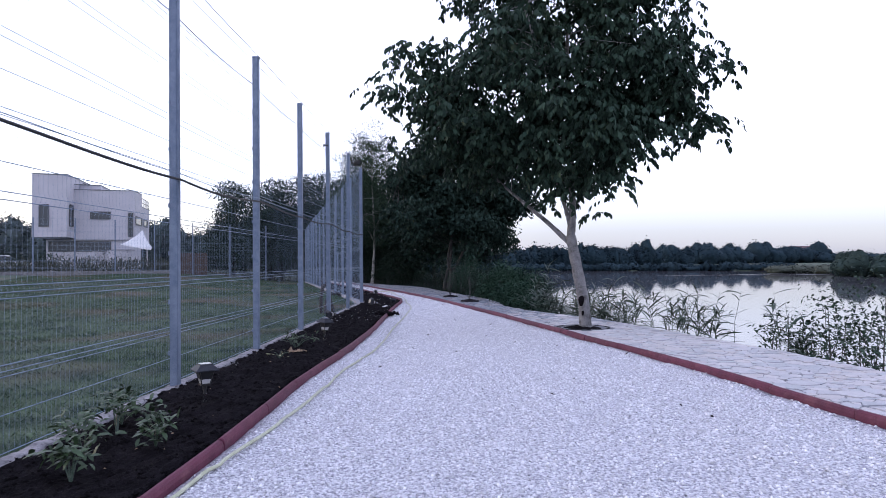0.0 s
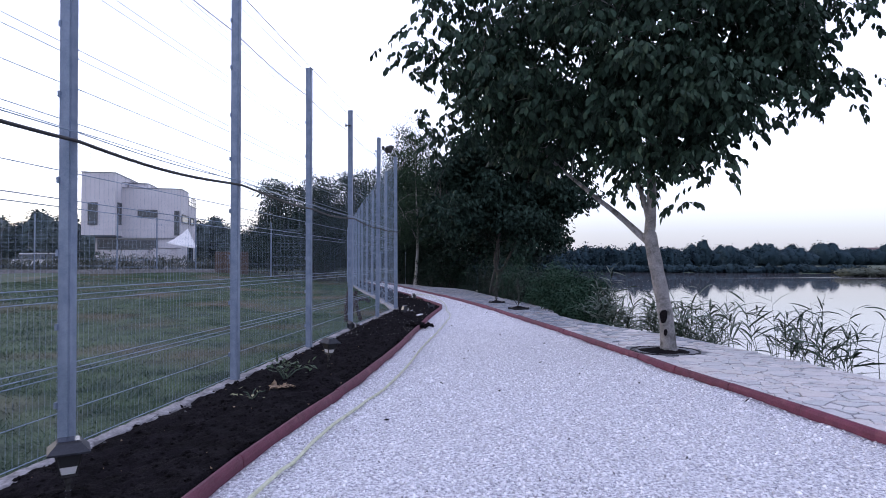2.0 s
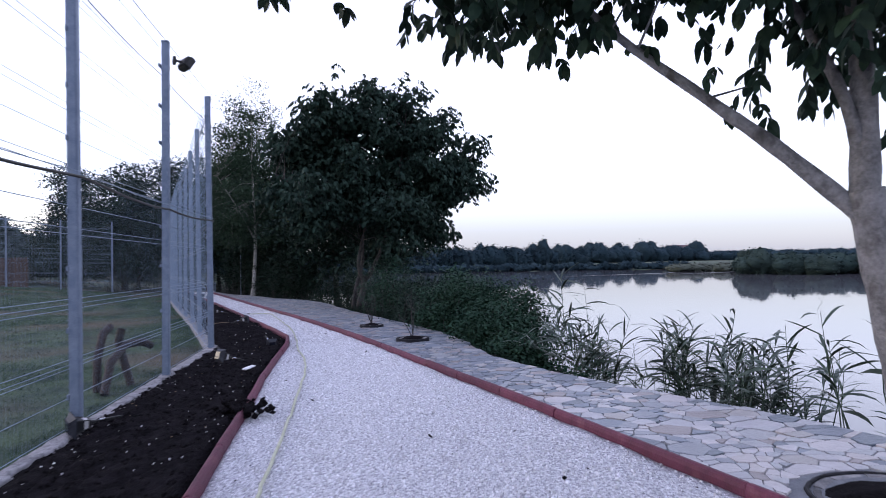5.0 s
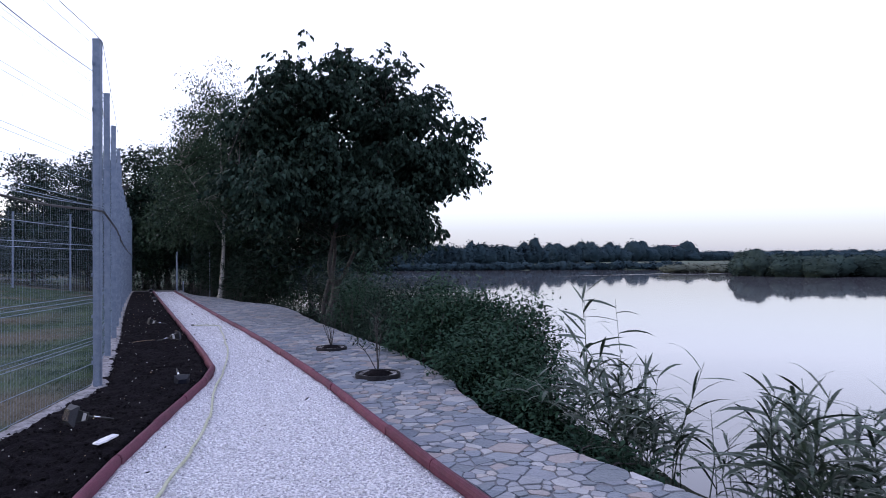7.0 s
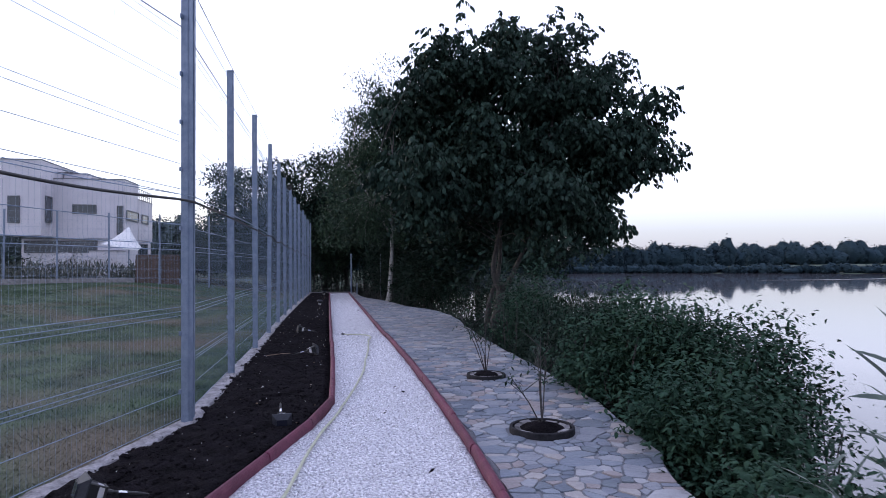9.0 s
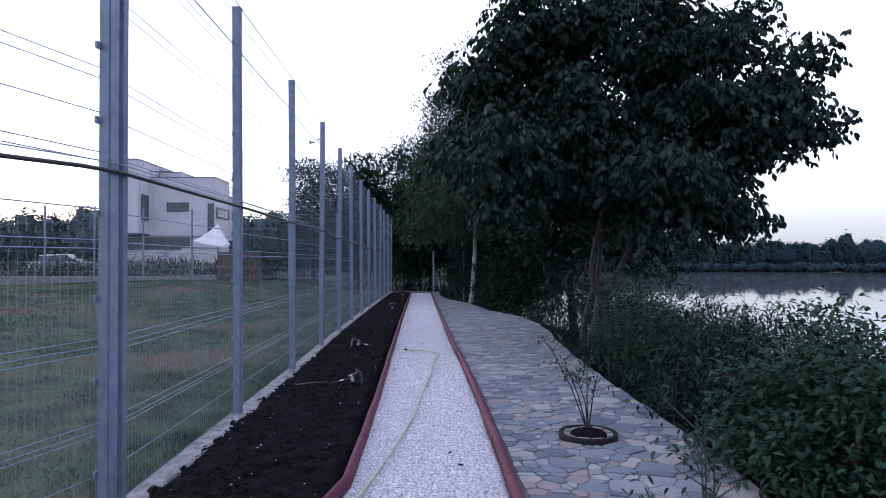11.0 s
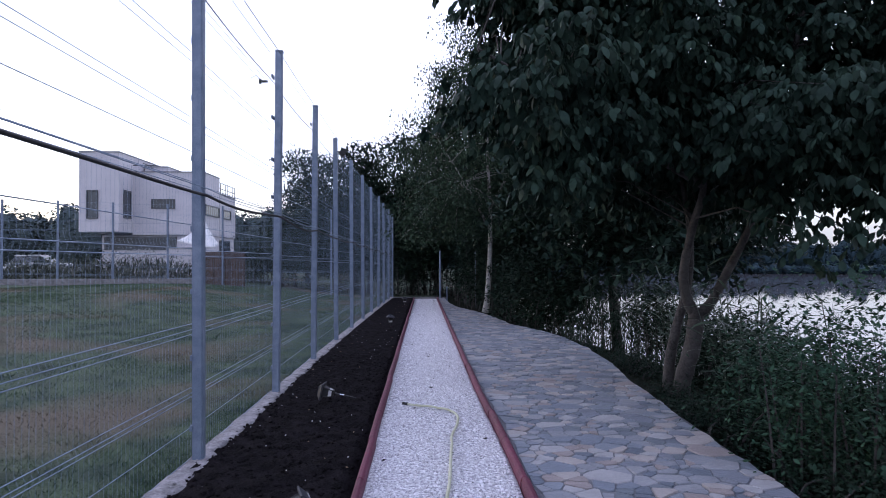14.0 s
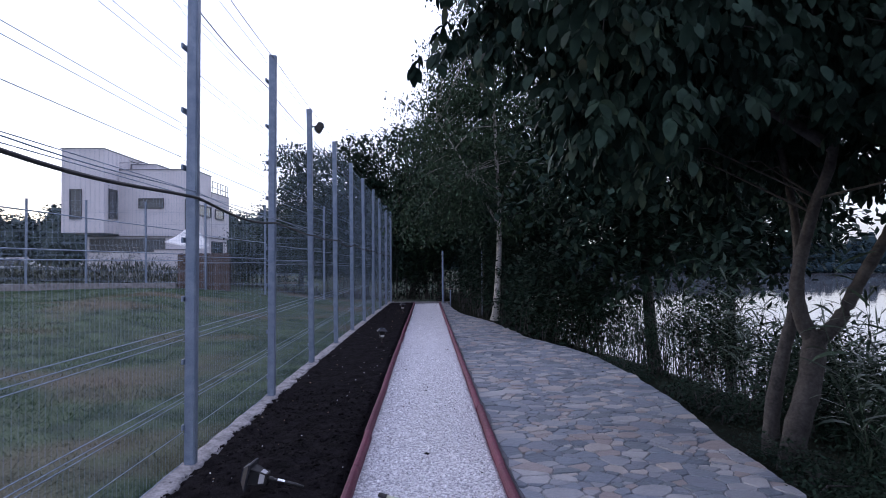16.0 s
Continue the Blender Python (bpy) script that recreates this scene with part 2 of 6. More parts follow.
def box(bm, x0, x1, y0, y1, z0, z1, m=None):
    vs = [bm.verts.new(Vector((x, y, z)) if m is None else m @ Vector((x, y, z))) for x in (x0, x1) for y in (y0, y1) for z in (z0, z1)]
    for f in ((0, 1, 3, 2), (4, 6, 7, 5), (0, 4, 5, 1), (2, 3, 7, 6), (0, 2, 6, 4), (1, 5, 7, 3)):
        bm.faces.new([vs[i] for i in f])


def tube(verts, faces, pts, radii, sides=6):
    """Adds a tapered tube along pts to the lists verts and faces (quads)."""
    pts = [Vector(p) for p in pts]
    base = len(verts)
    for i, p in enumerate(pts):
        d = (pts[min(i + 1, len(pts) - 1)] - pts[max(i - 1, 0)]).normalized()
        a = d.cross(Vector((0.31, 0.17, 1.0)) if abs(d.z) < 0.9 else Vector((1, 0.2, 0))).normalized()
        b = d.cross(a)
        r = radii[i] if hasattr(radii, "__len__") else radii
        for k in range(sides):
            w = 2 * math.pi * k / sides
            verts.append(p + (a * math.cos(w) + b * math.sin(w)) * r)
    for i in range(len(pts) - 1):
        for k in range(sides):
            k2 = (k + 1) % sides
            faces.append((base + i * sides + k, base + i * sides + k2, base + (i + 1) * sides + k2, base + (i + 1) * sides + k))


def smoothstep(a, b, x):
    u = np.clip((x - a) / (b - a), 0, 1)
    return u * u * (3 - 2 * u)


def curve_fn(points):
    """x as a smooth function of y through (x, y) points."""
    ys = np.array([p[1] for p in points])
    xs = np.array([p[0] for p in points])
    fine = np.arange(ys[0], ys[-1], 0.1)
    val = np.interp(fine, ys, xs)
    ker = np.hanning(13)
    ker /= ker.sum()
    val = np.convolve(np.pad(val, 6, mode="edge"), ker, "valid")
    return lambda y: np.interp(y, fine, val)


# ---- the plan: edges as functions of y ----
END = 48.6
kerb_r = curve_fn([(3.75, -6), (4.05, 0), (4.27, 4.3), (4.4, 5.1), (4.56, 6.4), (4.63, 7.2), (4.67, 8.0), (4.71, 9.3), (4.82, 10.3), (4.88, 11.4), (4.93, 12.1), (4.98, 12.8), (5.06, 14.0), (5.08, 15.0), (5.13, 15.9), (5.21, 17.4), (5.26, 18.4), (5.29, 20), (5.32, 22), (5.32, 25), (5.29, 27), (5.3, 34), (5.33, 48), (5.34, 60)])
kerb_l = curve_fn([(-3.7, -6), (-1.75, 0), (-0.47, 3.98), (-0.33, 4.44), (-0.1, 5.13), (0.17, 6.16), (0.355, 6.79), (0.6, 7.53), (0.885, 8.33), (1.08, 8.84), (1.74, 11.0), (1.88, 11.5), (2.16, 12.5), (2.32, 13.1), (2.6, 14.1), (2.91, 15.24), (3.08, 15.9), (3.27, 16.65), (3.5, 17.35), (3.77, 18.28), (3.89, 18.65), (4.07, 19.27), (4.18, 19.65), (4.21, 20.3), (4.23, 23), (4.23, 28), (4.24, 33), (4.29, 48), (4.3, 60)])
pave_edge = curve_fn([(5.3, -6), (5.75, 2), (6.15, 5.5), (6.3, 7.0), (6.42, 9.0), (6.5, 11.5), (6.48, 12.2), (6.3, 13.2), (6.1, 14.6), (6.08, 15.4), (6.1, 16.2), (6.27, 17.0), (6.55, 17.8), (6.65, 18.4), (6.75, 19.2), (6.86, 20.2), (6.9, 21.8), (6.93, 23.5), (7.0, 25), (7.1, 26.5), (7.2, 27.7), (7.35, 28.7), (7.45, 30.5), (7.45, 32.2), (7.2, 33.8), (6.75, 35.3), (6.68, 36.8), (6.45, 39), (6.25, 40), (5.8, 42.3), (5.65, 45), (5.6, 49), (5.6, 60)])
FENCE_A, CORNER = Vector((-0.06, 9.62, 0)), Vector((2.85, 19.45, 0))
A_DIR = (CORNER - FENCE_A).normalized()
SPAN = 2.56
B_POSTS = [22.01 + SPAN * k for k in range(12)]
FAR_Y = B_POSTS[-1]


def fence_x(y):
    return np.where(y < CORNER.y, CORNER.x + (y - CORNER.y) * A_DIR.x / A_DIR.y, CORNER.x + 0.06 * smoothstep(19.4, 25, y) + 0.28 * (np.clip(np.asarray(y) - 30, 0, 30) / 20) ** 1.5)


def fall(y):
    """The ground sinks gently towards the end of the path."""
    return -0.2 * np.clip((np.asarray(y, float) - 24) / 27, 0, 1) ** 1.2


WATER_Z = -1.2


def ground_z(x, y):
    x, y = np.asarray(x, float), np.asarray(y, float)
    fx = fence_x(y)
    lawn = 0.72 * smoothstep(0.5, 9, fx - x) * smoothstep(16, 50, y) + 0.1 * smoothstep(50, 75, y) * smoothstep(0, 12, fx - x)
    lawn = lawn + 0.05 * np.sin(x * 0.7 + 1) * np.sin(y * 0.55) * smoothstep(0.4, 3, fx - x)
    shore = np.where(y < 52, pave_edge(np.clip(y, -6, 59)), 5.8 + (y - 52) * 0.1)
    d = x - shore
    reach = 1 + 0.8 * smoothstep(24, 30, y)
    d = np.where(d > 0, d / reach, d)
    bank = -0.12 * smoothstep(-0.1, 0.2, d) - 1.0 * smoothstep(0.1, 2.6, d) - 0.9 * smoothstep(2.5, 7, d)
    s = x * math.sin(radians(42)) + y * math.cos(radians(42))
    far = smoothstep(156, 178, s) * smoothstep(8, 30, d)
    return np.where(x < fx, lawn, 0) - 0.07 + fall(y) + bank + far * 2.0


def axis(lo, hi, near_lo, near_hi, step):
    a = list(np.arange(near_lo, near_hi + step / 2, step))
    s, v = step, near_hi
    while v < hi:
        s *= 1.25
        v = min(hi, v + s)
        a.append(v)
    s, v = step, near_lo
    while v > lo:
        s *= 1.25
        v = max(lo, v - s)
        a.insert(0, v)
    return np.array(a)


def sheet(name, xs, ys, zf, mat):
    gx, gy = np.meshgrid(xs, ys)
    gz = zf(gx, gy)
    nx = len(xs)
    idx = np.arange(len(xs) * len(ys)).reshape(len(ys), nx)
    f = np.stack([idx[:-1, :-1], idx[:-1, 1:], idx[1:, 1:], idx[1:, :-1]], -1).reshape(-1, 4)
    return fast_mesh(name, np.stack([gx, gy, gz], -1).reshape(-1, 3), f, mat, smooth=True)


ground = put("ground", sheet("ground", axis(-2500, 2500, -14, 12, 0.3), axis(-2500, 2500, -6, 60, 0.4), ground_z, M_GRASS),
             label="mown lawn, bare bank and lake bed, patchy green and brown", category="ground", kind="structure")
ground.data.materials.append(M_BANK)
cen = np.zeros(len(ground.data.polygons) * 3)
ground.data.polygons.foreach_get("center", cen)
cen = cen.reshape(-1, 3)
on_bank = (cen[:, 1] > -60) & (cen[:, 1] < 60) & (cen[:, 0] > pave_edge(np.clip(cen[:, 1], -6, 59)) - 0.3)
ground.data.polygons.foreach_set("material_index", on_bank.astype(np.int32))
wv = [(-40, -2400, WATER_Z), (2400, -2400, WATER_Z), (2400, 2400, WATER_Z), (-40, 2400, WATER_Z)]
water = put("water", mesh_of("water", wv, [(0, 1, 2, 3)], M_WATER), label="calm grey lake that mirrors the evening sky", category="water", kind="structure")


M_RIPPLE = plain("rippled_water", (0.03, 0.035, 0.04), 0.42)
M_RIPPLE.node_tree.nodes["Principled BSDF"].inputs["IOR"].default_value = 1.33


def streak(a, b, w):
    """A long narrow band of wind-ruffled water, tapering at both ends."""
    a, b = Vector((*a, WATER_Z + 0.02)), Vector((*b, WATER_Z + 0.02))
    side = (b - a).cross(Vector((0, 0, 1))).normalized()
    v, f = [], []
    for k in range(25):
        u = k / 24
        c = a.lerp(b, u) + side * 2.0 * math.sin(u * 5 + a.x)
        h = w * (0.15 + math.sin(math.pi * u)) * (0.8 + 0.3 * math.sin(k * 1.9))
        v += [c - side * h, c + side * h]
        if k:
            f.append((2 * k - 2, 2 * k - 1, 2 * k + 1, 2 * k))
    put("ripple_streak", mesh_of("ripple_streak", v, f, M_RIPPLE), label="pale band of ruffled water on the lake", category="water", kind="structure")


streak((62, 90), (99, 98), 1.0)
streak((75, 86), (110, 93), 0.8)


def strip(name, left, right, y0, y1, step, across, zf, mat, depth=0.12):
    """A bed between two edges, with a skirt down both sides."""
    ys = np.arange(y0, y1 + step / 2, step)
    n = across + 1
    u = np.linspace(0, 1, n)
    lx, rx = left(ys)[:, None], right(ys)[:, None]
    gx = lx + (rx - lx) * u
    gy = np.repeat(ys[:, None], n, 1)
    gz = zf(gx, gy, np.repeat(u[None], len(ys), 0)) + fall(gy)
    gx = np.c_[gx[:, :1], gx, gx[:, -1:]]
    gy = np.c_[gy[:, :1], gy, gy[:, -1:]]
    gz = np.c_[gz[:, :1] - depth, gz, gz[:, -1:] - depth]
    idx = np.arange(gx.size).reshape(gx.shape)
    f = np.stack([idx[:-1, :-1], idx[:-1, 1:], idx[1:, 1:], idx[1:, :-1]], -1).reshape(-1, 4)
    return fast_mesh(name, np.stack([gx, gy, gz], -1).reshape(-1, 3), f, mat, smooth=True)


def lumps(x, y, s, seed=0.0):
    return (np.sin(x * s * 1.7 + seed) * np.sin(y * s * 1.3 + seed * 2) + np.sin(x * s * 3.1 + y * s * 2.3 + seed) * 0.6 + np.sin(y * s * 4.7 - x * s * 3.9) * 0.4) / 2


put("gravel_path", strip("gravel_path", lambda y: kerb_l(y) - 0.03, lambda y: kerb_r(y) - 0.08, -5.5, END, 0.1, 40,
                         lambda x, y, u: 0.0 + 0.010 * lumps(x, y, 2.2) + 0.006 * lumps(x, y, 9, 2), M_GRAVEL),
    label="path of crushed white marble gravel", category="path", kind="structure")
put("soil_bed", strip("soil_bed", lambda y: fence_x(y) + 0.03, lambda y: kerb_l(y) - 0.07, -5.5, END, 0.06, 34,
                      lambda x, y, u: 0.035 + 0.025 * lumps(x, y, 3) + 0.016 * lumps(x, y, 11, 1) + 0.012 * lumps(x, y, 31, 2) - 0.05 * (u > 0.97) - 0.035 * (u < 0.07), M_SOIL),
    label="flower bed of bare dark mulch", category="flower bed", kind="structure")
put("fence_footing", strip("fence_footing", lambda y: fence_x(y) - 0.07, lambda y: fence_x(y) + 0.05 + 0.05 * smoothstep(15, 19, y) + 0.03 * np.sin(y * 7) * np.sin(y * 3.1) + 0.02 * np.sin(y * 11.3 + 2 * np.sin(y * 2.9)) + 0.03 * np.sin(y * 31) * np.sin(y * 5.3), -5.5, FAR_Y + 0.1, 0.05, 8,
                           lambda x, y, u: 0.018 + 0.008 * lumps(x, y, 5) + 0.008 * lumps(x, y, 29, 1) - 0.02 * (u > 0.95), M_FOOTING),
    label="rough cast concrete footing under the fence", category="footing", kind="structure")
paving = put("pavement", strip("pavement", lambda y: kerb_r(y) + 0.0, lambda y: pave_edge(y), -5.5, END, 0.15, 14,
                               lambda x, y, u: 0.022 + 0.006 * lumps(x, y, 3), M_JOINT, depth=0.35),
             label="irregular flagstone paving along the lake, grey joints", category="paving", kind="structure")


# ---- kerbs ----
def kerb_piece():
    bm = bmesh.new()
    w, h = 0.031, 0.075
    prof = [(-w, -0.10), (-w, h * 0.55), (-w * 0.75, h * 0.85), (-w * 0.3, h), (w * 0.3, h), (w * 0.75, h * 0.85), (w, h * 0.55), (w, -0.10)]
    rows = []
    for y, k in ((-0.5, 0.95), (-0.49, 1.0), (0.49, 1.0), (0.5, 0.95)):
        rows.append([bm.verts.new((x * k, y, z * (k if z > 0 else 1))) for x, z in prof])
    for a, b in zip(rows, rows[1:]):
        for i in range(len(prof) - 1):
            bm.faces.new((a[i], a[i + 1], b[i + 1], b[i]))
    bm.faces.new(rows[0][::-1])
    bm.faces.new(rows[-1])
    me = bpy.data.meshes.new("kerb_stone")
    bm.to_mesh(me)
    bm.free()
    me.materials.append(M_KERB)
    return me


KERB = kerb_piece()


def kerb_run(name, fn, off, label):
    top = tagged(new(name), label, "kerb", kind="structure")
    rng = random.Random(4)
    y = -5.5
    while y < END - 0.3:
        y2 = y + 0.5
        while math.hypot(y2 - y, float(fn(y2) - fn(y))) < 0.98:
            y2 += 0.01
        a, b = Vector((float(fn(y)) + off, y, 0)), Vector((float(fn(y2)) + off, y2, 0))
        ob = new("kerb_stone", KERB)
        ob.parent = top
        d = b - a
        ob.matrix_local = Matrix.Translation((a + b) / 2 + Vector((rng.uniform(-.004, .004), 0, rng.uniform(-.006, .006) + float(fall((y + y2) / 2))))) @ pose(0, 0, 0, 0, 0, math.degrees(math.atan2(-d.x, d.y)) + rng.uniform(-.4, .4)) @ Matrix.Diagonal((1, d.length - 0.004, 1, 1))
        y = y2


kerb_run("kerb_lake_side", kerb_r, -0.045, "red painted rounded kerb between gravel and paving")
kerb_run("kerb_bed_side", kerb_l, -0.045, "red painted rounded kerb between gravel and mulch")
bm = bmesh.new()
box(bm, 3.3, 5.75, END, END + 0.1, -0.4, -0.1)
me = bpy.data.meshes.new("kerb_path_end")
bm.to_mesh(me)
bm.free()
me.materials.append(M_CONCRETE)
put("kerb_path_end", me, label="pale concrete kerb across the end of the path", category="kerb", kind="structure")


# ---- fences ----
LOW_BARS = (0.04, 0.27, 0.50, 0.535, 0.57, 0.97, 1.01, 1.05, 1.57, 1.62, 1.80, 2.08)
TOP_BARS = (2.13, 2.36, 2.56, 2.62, 3.05, 3.12, 3.50, 3.57, 3.95)
FOLDS_LOW, FOLDS_TOP = (0.535, 1.01, 1.60), (2.59, 3.085, 3.535)


def wire_panel(name, bars, folds, z0, z1, r=0.0008):
    """A welded wire panel 2.5 m wide along x, with V folds pressed into the uprights."""
    verts, faces = [], []
    for z in bars:
        y = -0.012 if any(abs(z - f) < 0.015 for f in folds) else 0.004
        tube(verts, faces, [(-1.25, y, z), (1.25, y, z)], 0.0031, 4)
    prof = [(0, z0)]
    for f in folds:
        prof += [(0, f - 0.055), (-0.022, f), (0, f + 0.055)]
    prof.append((0, z1))
    for k in range(50):
        x = -1.225 + k * 0.05
        tube(verts, faces, [(x, y, z) for y, z in prof], r, 3)
    return mesh_of(name, verts, faces, M_WIRE)


PANEL_LOW = wire_panel("lower_panel", LOW_BARS, FOLDS_LOW, 0.02, 2.10)
PANEL_TOP = wire_panel("upper_panel", TOP_BARS, FOLDS_TOP, 2.12, 3.97)
HEAVY = (wire_panel("lower_panel", LOW_BARS, FOLDS_LOW, 0.02, 2.10, 0.0007), wire_panel("upper_panel", TOP_BARS, FOLDS_TOP, 2.12, 3.97, 0.0007))


def post_mesh(height=4.0):
    bm = bmesh.new()
    box(bm, -0.04, 0.04, -0.04, 0.04, -0.3, height - 0.012)
    bmesh.ops.bevel(bm, geom=[e for e in bm.edges if abs((e.verts[0].co - e.verts[1].co).z) > 1], offset=0.008, segments=2, affect="EDGES")
    box(bm, -0.043, 0.043, -0.043, 0.043, height - 0.012, height + 0.006)
    me = bpy.data.meshes.new("post")
    bm.to_mesh(me)
    bm.free()
    me.materials.append(M_STEEL)
    return me


POST = post_mesh()


def clip_mesh():
    bm = bmesh.new()
    box(bm, -0.055, 0.055, 0.036, 0.052, -0.02, 0.02)
    box(bm, -0.01, 0.01, 0.050, 0.062, -0.01, 0.01)
    me = bpy.data.meshes.new("clip")
    bm.to_mesh(me)
    bm.free()
    me.materials.append(M_STEEL)
    return me


CLIP = clip_mesh()


def fence(name, posts, label, clips=True, panels=(PANEL_LOW, PANEL_TOP)):
    """A fence along the post positions; panels hang on the field side of the posts."""
    top = tagged(new(name), label, "fence")
    rng = random.Random(11)
    for i, p in enumerate(posts):
        q = posts[i + 1] if i + 1 < len(posts) else p + (p - posts[i - 1])
        d = q - p
        yaw = math.degrees(math.atan2(d.y, d.x))
        ob = new("post", POST)
        ob.parent = top
        ob.matrix_local = Matrix.Translation(p) @ pose(0, 0, 0, rng.uniform(-.35, .35), rng.uniform(-.35, .35), yaw)
        if clips:
            for z in (0.3, 0.8, 1.3, 1.75, 2.3, 2.75, 3.2, 3.7):
                c = new("clip", CLIP)
                c.parent = top
                c.matrix_local = Matrix.Translation(p + Vector((0, 0, z + rng.uniform(-.03, .03)))) @ pose(0, 0, 0, 0, 0, yaw)
        if i + 1 < len(posts) and panels:
            flat = Vector((d.x, d.y, 0)).length
            for me in panels:
                w = tagged(new(me.name, me), kind="stuff")
                w.parent = top
                w.matrix_local = Matrix.Translation((p + q) / 2) @ pose(0, 0, 0, 0, 0, yaw) @ pose(0, 0.055, 0, rng.uniform(-.15, .15)) @ Matrix.Diagonal((flat / 2.5, 1, 1, 1))
    return top


fence("path_fence", [CORNER - A_DIR * (2.56 * k) for k in range(10, -1, -1)], "tall grey galvanised wire mesh fence beside the flower bed")
fence("path_fence", [Vector((CORNER.x, CORNER.y + 0.12, 0))] + [Vector((float(fence_x(y)), y, -0.02 + 1.2 * float(fall(y)))) for y in B_POSTS], "tall grey galvanised wire mesh fence along the narrow path", panels=HEAVY)


# ---- trees and plants ----
def leaf_cloud(name, centres, rng, count, spread, size, mat, droop=0.5, width=0.42, flat=0.6, simple=False):
    """Leaves of four triangles each, in sprays round the centres."""
    n = len(centres) * count
    c = np.repeat(np.asarray(centres), count, 0)
    p = c + rng.normal(0, 1, (n, 3)) * np.array([spread, spread, spread * flat])
    az = rng.uniform(0, 2 * np.pi, n)
    el = rng.normal(-droop, 0.45, n)
    d = np.stack([np.cos(az) * np.cos(el), np.sin(az) * np.cos(el), np.sin(el)], -1)
    side = np.stack([-np.sin(az), np.cos(az), rng.normal(0, 0.35, n)], -1)
    side /= np.linalg.norm(side, axis=1)[:, None]
    up = np.cross(d, side)
    L = size * rng.uniform(0.6, 1.25, n)[:, None]
    w = L * width * 0.5
    if simple:
        v = np.stack([p, p + d * L * 0.5 + side * w, p + d * L, p + d * L * 0.5 - side * w], 1)
        i = np.arange(n)[:, None] * 4
        f = np.concatenate([i + [0, 1, 3], i + [1, 2, 3]], 1).reshape(-1, 3)
        return fast_mesh(name, v.reshape(-1, 3), f, mat)
    sag = up * L * 0.16
    v = np.stack([p, p + d * L * 0.28 + side * w * 0.85 + up * w * 0.3, p + d * L * 0.68 + side * w * 0.8 + up * w * 0.2 - sag * 0.3, p + d * L - sag,
                  p + d * L * 0.68 - side * w * 0.8 + up * w * 0.2 - sag * 0.3, p + d * L * 0.28 - side * w * 0.85 + up * w * 0.3], 1)
    i = np.arange(n)[:, None] * 6
    f = np.concatenate([i + [0, 1, 5], i + [1, 2, 4], i + [1, 4, 5], i + [2, 3, 4]], 1).reshape(-1, 3)
    return fast_mesh(name, v.reshape(-1, 3), f, mat)


def compound_leaves(name, centres, rng, count, spread, size, mat, width=0.5):
    """Drooping compound leaves round the centres: seven leaflets along each arching stalk."""
    n = len(centres) * count
    c = np.repeat(np.asarray(centres), count, 0) + np.clip(rng.normal(0, 1, (n, 3)), -1.6, 1.6) * np.array([spread, spread, spread * 0.7])
    az = rng.uniform(0, 2 * np.pi, n)
    out = np.stack([np.cos(az), np.sin(az), np.zeros(n)], -1)
    across = np.stack([-np.sin(az), np.cos(az), np.zeros(n)], -1)
    up = np.array([0, 0, 1.0])
    reach = size * rng.uniform(1.3, 2.1, n)[:, None]
    rise, sink = rng.uniform(-0.1, 0.45, n)[:, None], rng.uniform(0.35, 0.85, n)[:, None]
    parts = []
    for t, turn in ((0.3, 1), (0.34, -1), (0.6, 1), (0.65, -1), (0.88, 1), (0.92, -1), (1.0, 0)):
        p = c + out * reach * t + up * reach * (rise * t - sink * t * t)
        along = out + up * (rise - 2 * sink * t)
        d = along * (0.55 if turn else 1.0) + across * turn * rng.uniform(0.5, 1.0, n)[:, None] - up * rng.uniform(0.5, 1.5, n)[:, None] + rng.normal(0, 0.18, (n, 3))
        d /= np.linalg.norm(d, axis=1)[:, None]
        side = np.cross(d, up + rng.normal(0, 0.5, (n, 3)))
        side /= np.linalg.norm(side, axis=1)[:, None] + 1e-6
        top = np.cross(side, d)
        L = size * rng.uniform(0.65, 1.2, n)[:, None] * (0.75 + 0.35 * t)
        w = L * width * 0.5
        edge = [(0.0, 0.0, 0.0), (0.16, 0.62, 0.2), (0.42, 1.0, 0.25), (0.7, 0.82, 0.05), (0.88, 0.42, -0.15), (1.0, 0.0, -0.3)]
        rim = [p + d * L * u + side * w * k + top * w * b for u, k, b in edge] + [p + d * L * u - side * w * k + top * w * b for u, k, b in edge[4:0:-1]]
        parts.append(np.stack(rim, 1))
    v = np.concatenate(parts)
    i = np.arange(len(v))[:, None] * 10
    f = np.concatenate([i + q for q in ([0, 1, 9], [1, 2, 8], [1, 8, 9], [2, 3, 7], [2, 7, 8], [3, 4, 6], [3, 6, 7], [4, 5, 6])], 1).reshape(-1, 3)
    return fast_mesh(name, v.reshape(-1, 3), f, mat)


